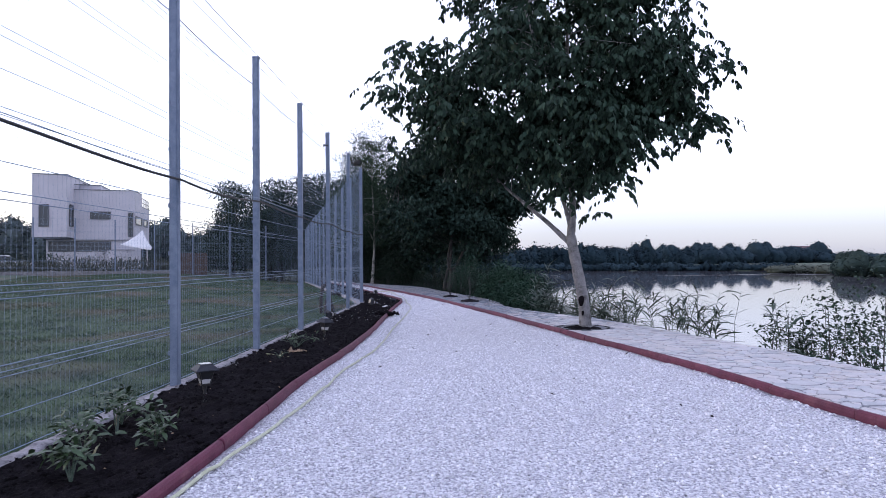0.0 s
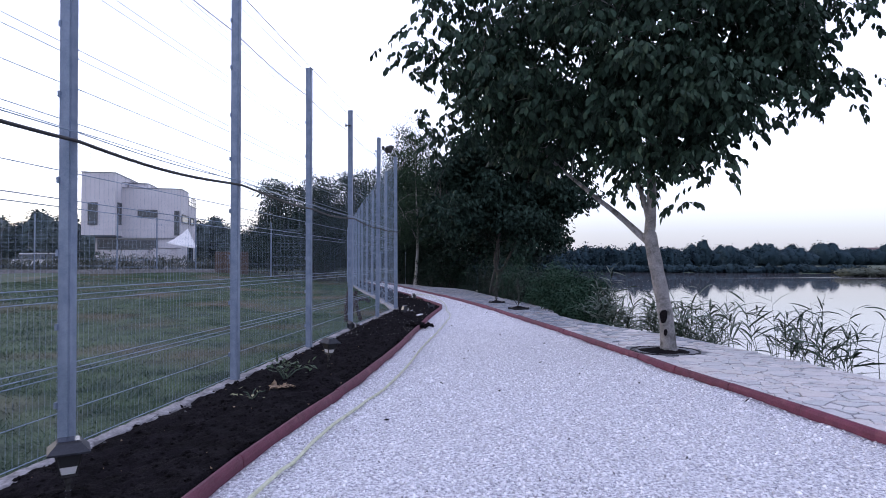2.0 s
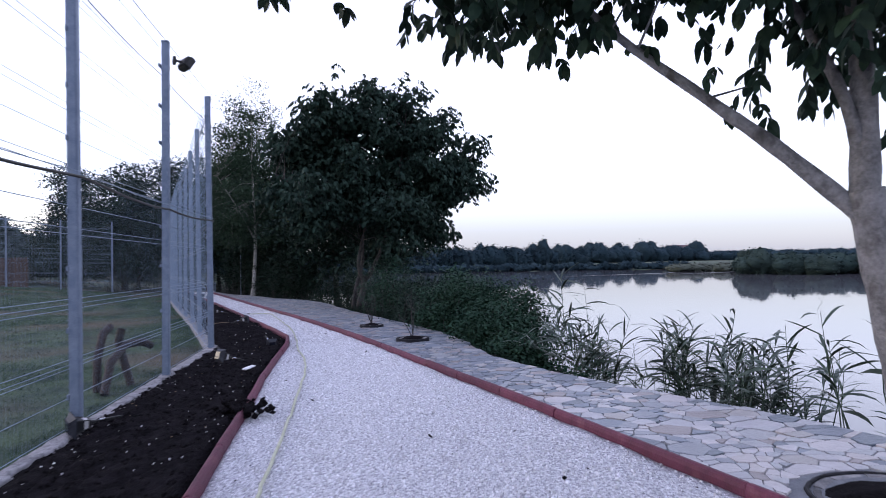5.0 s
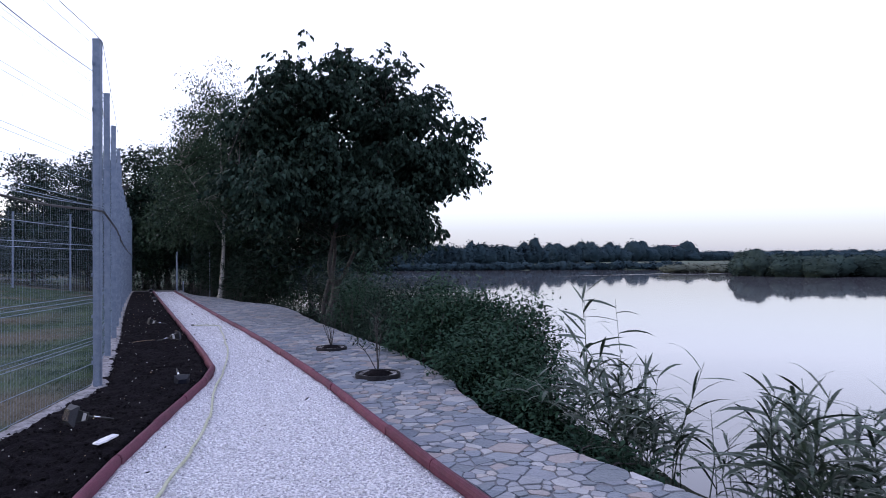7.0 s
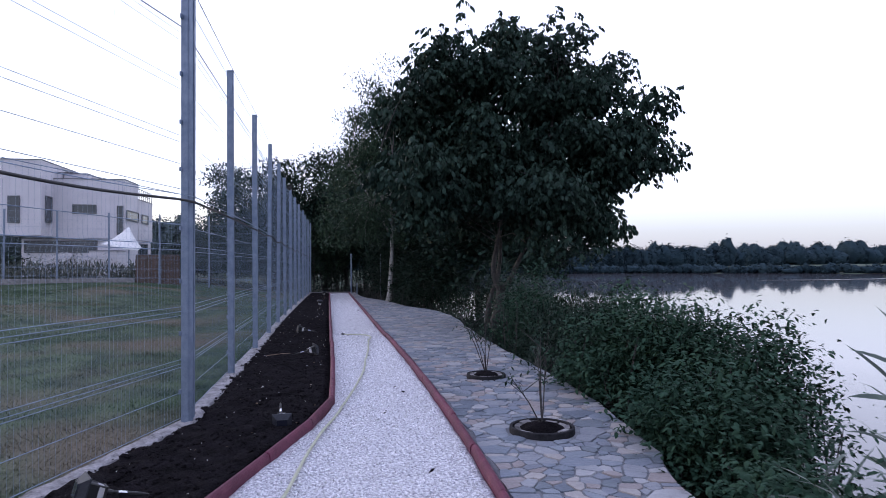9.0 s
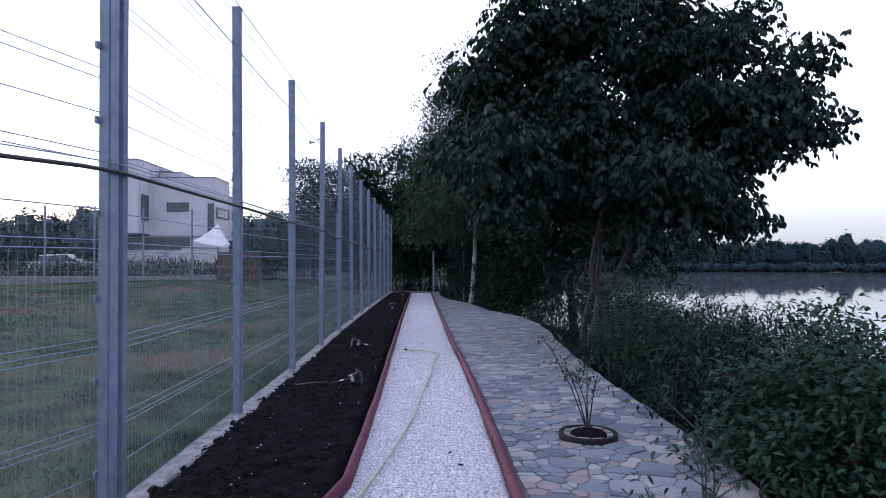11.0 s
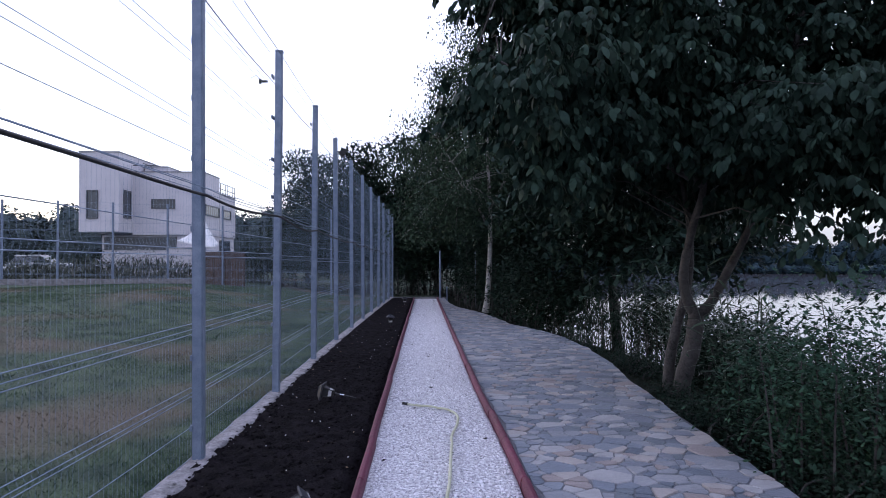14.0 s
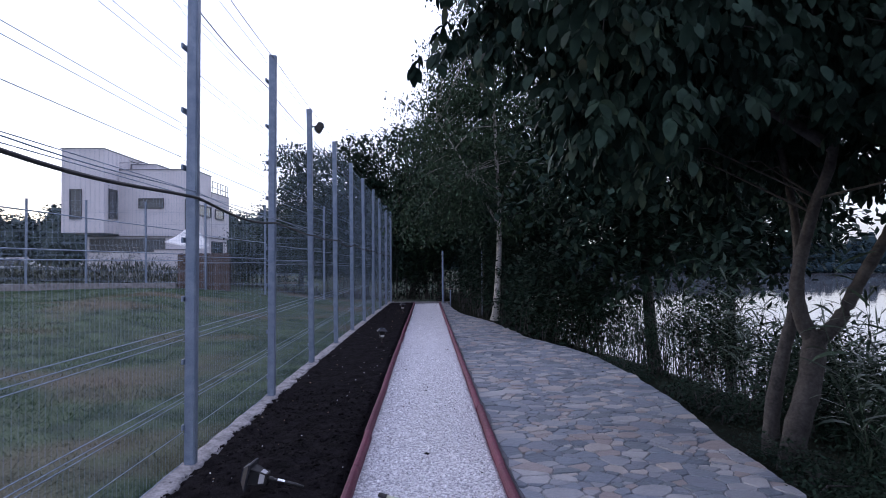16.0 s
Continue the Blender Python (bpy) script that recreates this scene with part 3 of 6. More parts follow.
def crown_points(rng, lobes, n, shell=0.45, rough=0.22, clump=0.0, per=12):
    """Spray centres inside a union of ellipsoids, thicker towards the outside, with an uneven outline; clump gathers them in tufts with gaps between."""
    out = []
    vol = np.array([l[3] * l[4] * l[5] for l in lobes])
    m = max(1, n // per) if clump else n
    which = rng.choice(len(lobes), m, p=vol ** 0.75 / (vol ** 0.75).sum())
    for k in which:
        x, y, z, a, b, c = lobes[k]
        d = rng.normal(0, 1, 3)
        d /= np.linalg.norm(d)
        r = shell + (1 - shell) * rng.uniform() ** 0.6
        bumpy = 1 + rough * noise.noise(Vector(d) * 2.6 + Vector((x, y, z))) * 2 + rough * 0.5 * noise.noise(Vector(d) * 7)
        p = np.array((x + d[0] * a * r * bumpy, y + d[1] * b * r * bumpy, z + d[2] * c * r * bumpy))
        if clump:
            for _ in range(per):
                out.append(p + np.clip(rng.normal(0, 1, 3), -1.6, 1.6) * np.array([clump, clump, clump * 0.7]))
        else:
            out.append(p)
    return np.array(out)


def tree(name, label, base, stems, lobes, sprays, leaves, size, bark, leaf, seed, spread=0.2, droop=0.5, twigs=True, width=0.42, low=None, extra=(), clump=0.0, per=12, shell=0.45, simple=False, compound=False):
    """stems: lists of points from the ground up, the first being the trunk; limbs reach for the sprays."""
    rng = np.random.default_rng(seed)
    top = tagged(new(name), label, "tree")
    verts, faces = [], []
    ends = []
    for pts, r0, r1 in stems:
        fine, m = [], 5
        for i in range(len(pts) - 1):
            p0, p1, p2, p3 = (Vector(pts[max(0, min(len(pts) - 1, i + j))]) for j in (-1, 0, 1, 2))
            for k in range(m):
                u = k / m
                fine.append(0.5 * ((2 * p1) + (p2 - p0) * u + (2 * p0 - 5 * p1 + 4 * p2 - p3) * u * u + (3 * p1 - p0 - 3 * p2 + p3) * u ** 3))
        fine.append(Vector(pts[-1]))
        rad = [r0 + (r1 - r0) * i / (len(fine) - 1) for i in range(len(fine))]
        if pts[0][2] < 0.2:
            rad[0] *= 1.35
            rad[1] *= 1.12
        rad = [r * (1 + 0.05 * math.sin(i * 2.1 + seed)) for i, r in enumerate(rad)]
        tube(verts, faces, fine, rad, 12)
        if pts[0][2] > 0.5 or len(stems) == 1:
            ends += fine[len(fine) // 2:]
    pts = crown_points(rng, lobes, sprays, shell, clump=clump, per=per)
    if low is not None:
        pts = pts[pts[:, 2] > low]
    if len(extra):
        pts = np.concatenate([pts, np.asarray(extra)])
    if twigs:
        ea = np.array([tuple(e) for e in ends])
        for i, p in enumerate(pts[::14]):
            j = int(np.argmin(((ea - p) ** 2).sum(1) + (ea[:, 2] > p[2] + 0.3) * 4))
            a, b = Vector(ea[j]), Vector(p)
            mid = a.lerp(b, 0.5) + Vector((0, 0, 0.12 * (b - a).length)) + Vector(rng.normal(0, 0.05, 3))
            d = (b - a).length
            tube(verts, faces, [a, mid, b], [0.006 + 0.003 * min(d, 2), 0.004 + 0.002 * min(d, 2), 0.003], 5)
    put("trunk", mesh_of("trunk", verts, faces, bark, smooth=True), top)
    made = compound_leaves("crown", pts, rng, leaves, spread, size, leaf, width) if compound else leaf_cloud("crown", pts, rng, leaves, spread, size, leaf, droop, width, simple=simple)
    put("crown", made, top)
    return top


# the broad-leaved tree in the paving, near the start
walnut = tree("walnut_tree", "young broad-leaved tree with pale grey forked trunk in the paving", (5.32, 10.67),
     [([(5.43, 10.63, 0), (5.4, 10.65, 0.5), (5.3, 10.69, 1.1), (5.21, 10.73, 1.62)], 0.104, 0.09),
      ([(5.21, 10.73, 1.58), (5.26, 10.75, 2.1), (5.25, 10.77, 3), (5.15, 10.66, 4.2), (5.08, 10.51, 5.8)], 0.078, 0.02),
      ([(5.2, 10.75, 1.5), (4.9, 11.01, 1.88), (4.65, 11.21, 2.15), (4.13, 11.59, 2.72), (3.03, 11.61, 3.65)], 0.05, 0.012),
      ([(5.23, 10.75, 1.72), (5.13, 10.81, 2.2), (4.98, 11.21, 3.1), (4.53, 11.81, 4.3)], 0.04, 0.012),
      ([(5.26, 10.75, 2.85), (5.73, 10.51, 3.25), (6.33, 10.21, 3.6), (6.93, 9.91, 4.2)], 0.03, 0.008),
      ([(5.25, 10.75, 2.9), (5.73, 11.11, 3.7), (6.13, 11.41, 4.6)], 0.03, 0.008),
      ([(5.2, 10.71, 3.6), (4.43, 10.11, 4.4), (3.83, 9.61, 5.3)], 0.04, 0.01)],
     [(4.78, 10.71, 4.4, 2, 2.1, 1.6), (2.98, 11.31, 4.25, 0.95, 1, 0.6), (3.83, 11.01, 3.95, 0.8, 0.8, 0.55), (3.58, 11.11, 4.45, 0.9, 0.8, 0.6), (4.33, 11.11, 2.8, 0.55, 0.6, 0.28), (6.38, 10.06, 4.15, 0.8, 0.9, 0.65), (5.9, 10.26, 3.7, 0.75, 0.8, 0.5), (5.33, 10.51, 2.75, 0.85, 0.9, 0.5), (5.58, 10.41, 2.4, 0.32, 0.3, 0.32), (5.03, 9.96, 3.2, 0.9, 0.45, 0.8), (5.6, 9.9, 3.2, 0.5, 0.45, 0.4), (5.45, 10.2, 2.95, 0.5, 0.6, 0.35), (4.68, 10.21, 3.1, 0.8, 0.7, 0.4), (6.25, 10.51, 3.65, 0.6, 0.7, 0.4), (5.13, 9.61, 3.6, 0.9, 0.5, 0.6), (4.93, 9.81, 4.9, 0.9, 0.5, 1), (4.13, 10.51, 3.25, 0.8, 0.7, 0.35), (3.43, 10.81, 3.55, 0.7, 0.7, 0.35), (4.83, 10.71, 6, 1.7, 1.8, 1.2), (4.23, 11.31, 3.2, 1.1, 1.1, 0.6), (6.85, 10.28, 4.6, 0.8, 0.8, 0.55), (7.0, 9.95, 3.35, 0.45, 0.5, 0.38), (6.1, 10.4, 5.5, 0.95, 1, 0.9), (4.15, 11.98, 3.2, 0.9, 0.6, 0.4), (3.25, 11.88, 3.4, 0.8, 0.6, 0.35), (2.65, 11.48, 3.9, 0.8, 0.8, 0.4)],
     4000, 2, 0.112, M_BARK, M_LEAF, 3, spread=0.11, low=2.1, width=0.5, clump=0.23, per=18, compound=True,
     extra=[(7.13, 9.71, 4.5), (7.23, 9.66, 4.6), (7.38, 9.61, 4.7), (6.83, 9.61, 5.4), (5.68, 10.66, 2.12), (5.63, 10.71, 2), (4.98, 10.51, 2.15), (1.98, 11.61, 4.3), (1.88, 11.66, 4.35), (2.03, 11.61, 4.1)])

KNOTS = [((5.40 - 0.064, 10.65 - 0.07, 0.50), (-0.7, -0.71, 0.05), 0.07), ((5.40 - 0.05, 10.65 - 0.082, 0.29), (-0.5, -0.85, 0.0), 0.03)]


def ragged(bm, at, k):
    """Pushes the outline in and out round its middle."""
    for v in bm.verts:
        d = v.co - Vector(at)
        v.co += d * k * noise.noise(d * 22 + Vector((3, 1, 7))) + Vector((0, 0, 0.3 * k * d.length * noise.noise(d * 40)))


def knot(parent, at, out, r):
    """A swollen rim on the trunk round a near-black disc for the hollow's shade."""
    m = (Vector(out).to_track_quat("Z", "Y").to_matrix().to_4x4())
    m = Matrix.Translation(at) @ m
    bm = bmesh.new()
    ring(bm, [(r * 1.5, -0.04), (r * 1.35, 0.012), (r * 1.05, 0.026), (r * 0.8, 0.01)], 14, m @ Matrix.Diagonal((0.8, 1.25, 1, 1)))
    ragged(bm, at, 0.05)
    k = part("knot", bm, M_BARK, parent, smooth=True)
    # no real depth here: the hollow's shade is a disc in mulch black
    bm = bmesh.new()
    ring(bm, [(r * 1.0, 0.0275), (r * 0.6, 0.026), (0.0, 0.024)], 14, m @ Matrix.Diagonal((0.8, 1.25, 1, 1)))
    ragged(bm, at, 0.45)
    part("hollow", bm, M_SOIL, k, "near-flat black disc that paints the shade of a bark hollow")


# the large tree on the bank, several stems
tree("walnut_tree", "large dark broad-leaved tree with three stems on the bank", (7.8, 27.4),
     [([(7.87, 27.75, -0.4), (7.92, 27.72, 0.0), (8.04, 27.7, 0.44), (8.09, 27.68, 0.9)], 0.112, 0.098),
      ([(8.07, 27.69, 0.8), (7.95, 27.67, 1.04), (7.89, 27.6, 1.37), (7.94, 27.45, 1.9), (7.98, 27.2, 2.6), (7.6, 27.05, 4.1), (7.3, 27.0, 5.6)], 0.075, 0.022),
      ([(8.1, 27.67, 0.8), (8.26, 27.62, 0.99), (8.4, 27.55, 1.32), (8.56, 27.4, 1.75), (8.68, 27.3, 2.2), (8.95, 27.05, 3.7), (9.2, 26.84, 5.2)], 0.07, 0.022),
      ([(7.78, 27.9, -0.4), (7.81, 27.89, 0.16), (7.91, 27.88, 0.66), (8.08, 27.95, 1.14), (8.19, 28.1, 1.7), (8.2, 28.3, 2.4), (7.95, 28.6, 4.5)], 0.078, 0.025),
      ([(7.97, 27.25, 2.42), (6.9, 27.0, 2.95), (6.0, 26.7, 3.4), (5.2, 26.5, 3.8)], 0.05, 0.012),
      ([(8.72, 27.27, 2.4), (9.66, 26.84, 3.1), (10.5, 26.48, 3.8), (11.1, 26.24, 4.4)], 0.05, 0.012)],
     [(8.2, 27.4, 4.4, 2.5, 2.5, 2.0), (6.6, 27.78, 3.69, 1.0, 1.5, 1.45), (10.25, 26.65, 4.1, 0.95, 1.1, 1.0), (10.0, 26.6, 3.15, 1.0, 1.1, 0.65), (9.8, 26.4, 2.5, 0.6, 0.6, 0.4), (9.5, 27.0, 5.2, 1.0, 1.0, 0.9), (5.3, 26.4, 3.5, 0.55, 1.0, 0.95), (5.9, 26.1, 3.0, 0.7, 0.9, 0.75), (8.76, 27.3, 3.0, 1.2, 1.13, 0.85), (8.2, 27.2, 5.9, 1.8, 1.8, 0.9), (7.0, 26.65, 2.94, 1.15, 1.2, 0.75), (8.39, 29.3, 3.6, 1.9, 1.4, 1.6), (6.6, 27.3, 4.9, 0.8, 1.1, 0.9), (8.5, 25.8, 2.85, 0.85, 0.75, 0.7), (5.95, 27.1, 3.88, 0.5, 0.8, 0.8), (5.85, 26.9, 4.9, 0.6, 0.9, 0.8), (6.2, 26.6, 5.6, 0.7, 0.8, 0.6), (10.75, 26.3, 4.3, 0.85, 0.9, 0.7), (10.1, 26.8, 5.4, 0.9, 0.9, 0.8), (10.6, 26.5, 5.2, 0.65, 0.75, 0.65), (8.3, 27.4, 3.6, 2.2, 2.2, 1.2)],
     5300, 3, 0.12, M_BARK_DARK, M_LEAF_DARK, 8, shell=0.25, spread=0.13, low=1.3, width=0.52, clump=0.25, per=26, compound=True,
     extra=[(6.3, 27.5, 6.1), (6.2, 27.5, 6.2), (7.0, 26.74, 6.8), (7.05, 26.74, 7.0), (8.95, 26.74, 6.8), (9.0, 26.74, 7.0), (9.8, 26.55, 6.3), (9.85, 26.55, 6.5), (11.0, 26.2, 4.9), (11.1, 26.2, 5.1), (11.1, 26.2, 4.5), (5.5, 27.68, 4.9), (5.5, 27.68, 3.88)] + [(7.97 + 0.055 * k, 25.2 + 0.2 * (k % 4), 1.65 + 0.14 * (k % 7)) for k in range(22)])

tree("birch_tree", "slender birch with white bark and pale small leaves", (6.9, 40.9),
     [([(6.73, 40.9, -0.2), (6.83, 40.9, 1.1), (6.88, 40.9, 2.9), (6.78, 41, 5.9), (6.78, 41.1, 9.1)], 0.115, 0.02),
      ([(6.9, 40.9, 2.5), (5.98, 40.5, 4.1), (5.08, 40.2, 5.5)], 0.05, 0.01),
      ([(6.88, 40.9, 3.3), (7.78, 41.3, 4.9), (8.38, 41.6, 6.3)], 0.05, 0.01)],
     [(6.58, 41, 5.1, 2.3, 2.3, 2.9), (5.18, 40.1, 3.8, 1.2, 1.3, 1.8), (6.7, 41, 7.9, 1.5, 1.3, 1.8), (5.7, 40.6, 6.6, 1.0, 1.1, 1.3), (8.08, 41.2, 4.4, 1.4, 1.4, 2)],
     2300, 22, 0.10, M_BIRCH, M_LEAF_PALE, 21, clump=0.36, per=14, spread=0.22, droop=0.9, width=0.6, low=2.0, simple=True)


def bank_tree(label, x, y, h, r, seed, leaf=M_LEAF_DARK, z0=-0.3, sprays=900, size=0.24, low=0.0):
    rng = random.Random(seed)
    g = float(ground_z(x, y))
    lobes = [(x, y, h * 0.58, r, r, h * 0.38), (x + rng.uniform(-1, 1) * r * .6, y - r * .4, h * 0.4, r * .75, r * .75, h * 0.27), (x + rng.uniform(-.5, .5) * r, y, h * 0.82, r * .6, r * .6, h * 0.17), (x - r * .55, y + .3 * r, h * .5, r * .6, r * .6, h * .25)]
    return tree("tree", label, (x, y), [([(x, y, g - 0.2), (x + rng.uniform(-.2, .2), y, h * 0.25), (x + rng.uniform(-.4, .4), y, h * .55), (x + rng.uniform(-.5, .5), y, h * .9)], 0.05 + 0.014 * h, 0.02)],
                lobes, sprays, 15, size, M_BARK_DARK, leaf, seed, spread=0.3, droop=0.5, width=0.55, low=low, clump=0.4, simple=True)


for i, (x, y, h, r, leaf) in enumerate([
        (9.5, 35.5, 6.5, 2.4, M_LEAF_DARK), (9.0, 43.5, 7.5, 2.6, M_LEAF_DARK), (8.0, 48.5, 8.0, 2.8, M_LEAF_DARK),
        (6.6, 54.2, 7.0, 2.4, M_LEAF_PALE), (4.0, 56.0, 8.6, 2.8, M_LEAF_DARK), (0.8, 57.0, 8.4, 2.8, M_LEAF_DARK),
        (-2.4, 59.0, 8.4, 2.2, M_LEAF_DARK), (9.5, 58.0, 9.0, 3.2, M_LEAF_DARK), (12.5, 38.5, 6.0, 2.4, M_LEAF_DARK), (5.6, 61.0, 10.0, 3.2, M_LEAF_DARK), (1.6, 56.0, 6.0, 2.2, M_LEAF_DARK), (4.8, 55.6, 5.0, 1.8, M_LEAF_DARK)]):
    bank_tree("dense dark green tree at the end of the path" if y > 49 else "dense dark green tree on the lake bank", x, y, h, r, 40 + i, leaf, low=0.7 if 30 < y < 40 else 0.0)


def shrub(label, lobes, sprays, leaves, size, mat, seed, spread=0.16, droop=0.1, width=0.5):
    rng = np.random.default_rng(seed)
    top = tagged(new("shrub"), label, "shrub")
    pts = crown_points(rng, lobes, sprays, shell=0.35, rough=0.3)
    verts, faces = [], []
    for p in pts[::9]:
        qx, qy = p[0] + rng.normal(0, .15), p[1] + rng.normal(0, .15)
        q = Vector((qx, qy, float(ground_z(qx, qy)) - 0.1))
        if p[2] > q.z + .1:
            tube(verts, faces, [q, q.lerp(Vector(p), .5) + Vector((0, 0, .1)), Vector(p)], [0.014, 0.009, 0.004], 4)
    put("stem", mesh_of("stem", verts, faces, M_BARK_DARK), top, kind="stuff")
    put("crown", leaf_cloud("crown", pts, rng, leaves, spread, size, mat, droop, width, simple=size < 0.06 or size > 0.08), top)
    return top


shrub("dense green shrub growing up the bank below the paving", [(7.5, 19.7, 0.15, 0.75, 1.2, 0.85), (7.95, 18.6, 0.15, 0.5, 0.6, 0.75), (7.0, 17.8, -0.1, 0.5, 0.8, 0.68), (6.68, 16.4, -0.32, 0.42, 0.8, 0.55), (6.55, 15.2, -0.48, 0.32, 0.7, 0.4)], 3400, 20, 0.066, M_SHRUB, 61, spread=0.12, width=0.5)
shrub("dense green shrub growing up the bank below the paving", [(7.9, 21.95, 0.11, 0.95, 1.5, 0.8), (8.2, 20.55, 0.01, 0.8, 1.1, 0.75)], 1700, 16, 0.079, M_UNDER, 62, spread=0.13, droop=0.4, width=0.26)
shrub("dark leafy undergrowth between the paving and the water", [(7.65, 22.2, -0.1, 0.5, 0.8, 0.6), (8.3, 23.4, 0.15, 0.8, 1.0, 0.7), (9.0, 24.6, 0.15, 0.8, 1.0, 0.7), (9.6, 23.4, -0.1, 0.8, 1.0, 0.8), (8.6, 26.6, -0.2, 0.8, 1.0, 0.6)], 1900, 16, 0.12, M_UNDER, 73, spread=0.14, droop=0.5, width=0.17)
shrub("olive-green bushy shrub behind the saplings", [(7.7, 24.05, 0.56, 0.65, 0.9, 0.95), (8.1, 25.15, 0.26, 0.8, 1, 0.8)], 620, 20, 0.055, M_SHRUB, 63)
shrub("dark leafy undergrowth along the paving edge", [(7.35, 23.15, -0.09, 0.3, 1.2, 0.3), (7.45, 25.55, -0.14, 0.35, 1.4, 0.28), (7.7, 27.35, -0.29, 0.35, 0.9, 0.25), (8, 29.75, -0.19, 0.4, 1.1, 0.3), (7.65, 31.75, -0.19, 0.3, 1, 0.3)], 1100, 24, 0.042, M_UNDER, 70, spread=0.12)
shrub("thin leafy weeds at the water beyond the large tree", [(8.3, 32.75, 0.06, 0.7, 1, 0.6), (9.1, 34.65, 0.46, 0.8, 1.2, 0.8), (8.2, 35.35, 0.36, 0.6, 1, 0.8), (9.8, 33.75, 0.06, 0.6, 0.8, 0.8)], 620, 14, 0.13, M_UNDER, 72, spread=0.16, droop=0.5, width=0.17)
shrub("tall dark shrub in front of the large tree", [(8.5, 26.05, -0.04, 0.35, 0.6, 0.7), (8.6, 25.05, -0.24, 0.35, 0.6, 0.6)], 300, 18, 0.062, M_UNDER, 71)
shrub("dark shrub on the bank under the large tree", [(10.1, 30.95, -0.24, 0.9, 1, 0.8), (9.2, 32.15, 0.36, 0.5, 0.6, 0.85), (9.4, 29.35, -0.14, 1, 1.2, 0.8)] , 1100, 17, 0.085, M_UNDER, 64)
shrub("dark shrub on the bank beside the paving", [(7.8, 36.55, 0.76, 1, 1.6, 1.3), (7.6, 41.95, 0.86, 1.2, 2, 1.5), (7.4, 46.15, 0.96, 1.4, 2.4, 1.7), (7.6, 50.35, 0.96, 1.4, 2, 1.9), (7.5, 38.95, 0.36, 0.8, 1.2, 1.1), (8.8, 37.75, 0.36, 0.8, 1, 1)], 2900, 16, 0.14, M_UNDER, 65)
shrub("leafy weeds on the lake bank", [(7.4, 8.15, -0.04, 0.45, 0.4, 0.6), (7.9, 7.95, 0.11, 0.4, 0.4, 0.75), (7.4, 7.15, -0.19, 0.5, 0.5, 0.5), (8.3, 7.65, 0.26, 0.4, 0.4, 0.8)], 230, 12, 0.075, M_LEAF, 66, spread=0.12)
shrub("leafy weeds on the lake bank", [(8, 18.45, 0.36, 0.22, 0.3, 0.55), (7.95, 17.75, 0.06, 0.2, 0.3, 0.5), (7.8, 19.75, 0.66, 0.3, 0.5, 0.5)], 110, 9, 0.065, M_LEAF, 67, spread=0.12)
shrub("dark hedge at the end of the path", [(1.0, 53.6, 1.4, 1.6, 1.2, 1.7), (3.4, 53.2, 1.2, 1.6, 1.1, 1.7), (5.6, 53.2, 1.3, 1.6, 1.1, 1.8), (7.4, 52.8, 1.4, 1.4, 1.1, 1.8), (6.4, 54.5, 3.2, 2.2, 1.2, 1.6), (3.0, 54.5, 3.4, 2.4, 1.2, 1.6), (-1.5, 53.5, 1.6, 1.7, 1.2, 1.5), (-3.8, 54.0, 1.8, 1.6, 1.2, 1.5)], 2600, 16, 0.13, M_LEAF_DARK, 68, spread=0.22)


def reed_bed(name, label, spots, rng, mat, lo=1.1, hi=2.1, blade=(0.3, 0.55), wide=(0.009, 0.016), bare=0.35, sway=0.16):
    """Reeds: a thin stem with long narrow blades that leave it steeply on alternate sides, arch over and hang at the tip."""
    verts, faces = [], []
    for x, y in spots:
        g = min(float(ground_z(x, y)), -0.1)
        h = rng.uniform(lo, hi)
        lean = Vector((rng.normal(0, sway), rng.normal(0, sway), 1)) * h
        a = Vector((x, y, g))
        bend = Vector((rng.normal(0, .04), rng.normal(0, .04), 0))
        pts = [a, a + lean * 0.5 + bend, a + lean]
        tube(verts, faces, pts, [0.006, 0.005, 0.002], 4)
        nb = int(rng.uniform(8, 14))
        fan = rng.uniform(0, 6.28)
        for k in range(nb):
            u = bare + (1 - bare) * (k + rng.uniform(0, .6)) / nb
            p = pts[0].lerp(pts[1], u * 2) if u < .5 else pts[1].lerp(pts[2], u * 2 - 1)
            az = fan + math.pi * (k % 2) + rng.normal(0, .55)
            d = Vector((math.cos(az), math.sin(az), 0))
            side = Vector((-d.y, d.x, rng.normal(0, .4)))
            L = rng.uniform(*blade) * (1.15 - 0.45 * u)
            w = rng.uniform(*wide)
            th, over = radians(rng.uniform(35, 78)), radians(rng.uniform(10, 60))
            c = Vector(p)
            base = len(verts)
            for q, k2 in enumerate((.35, .9, 1, .75, 0)):
                if q:
                    at = th + over * (q / 4) ** 1.5
                    c = c + (d * math.sin(at) + Vector((0, 0, math.cos(at)))) * (L / 4)
                if k2:
                    verts += [c - side * w * k2, c + side * w * k2]
                else:
                    verts.append(c)
            faces += [(base, base + 1, base + 3, base + 2), (base + 2, base + 3, base + 5, base + 4), (base + 4, base + 5, base + 7, base + 6), (base + 6, base + 7, base + 8)]
        if rng.uniform() < 0.12:
            for k in range(14):
                p = pts[2] + Vector((rng.normal(0, .012), rng.normal(0, .012), 0.012 * k - 0.04))
                q = p + Vector((rng.normal(.02, .02), rng.normal(0, .02), 0.035))
                r = Vector((0.004, 0.004, 0))
                base = len(verts)
                verts += [p - r, p + r, q]
                faces.append((base, base + 1, base + 2))
    return put(name, mesh_of(name, verts, faces, mat), label=label, category="reeds", kind="stuff")


rr = np.random.default_rng(5)


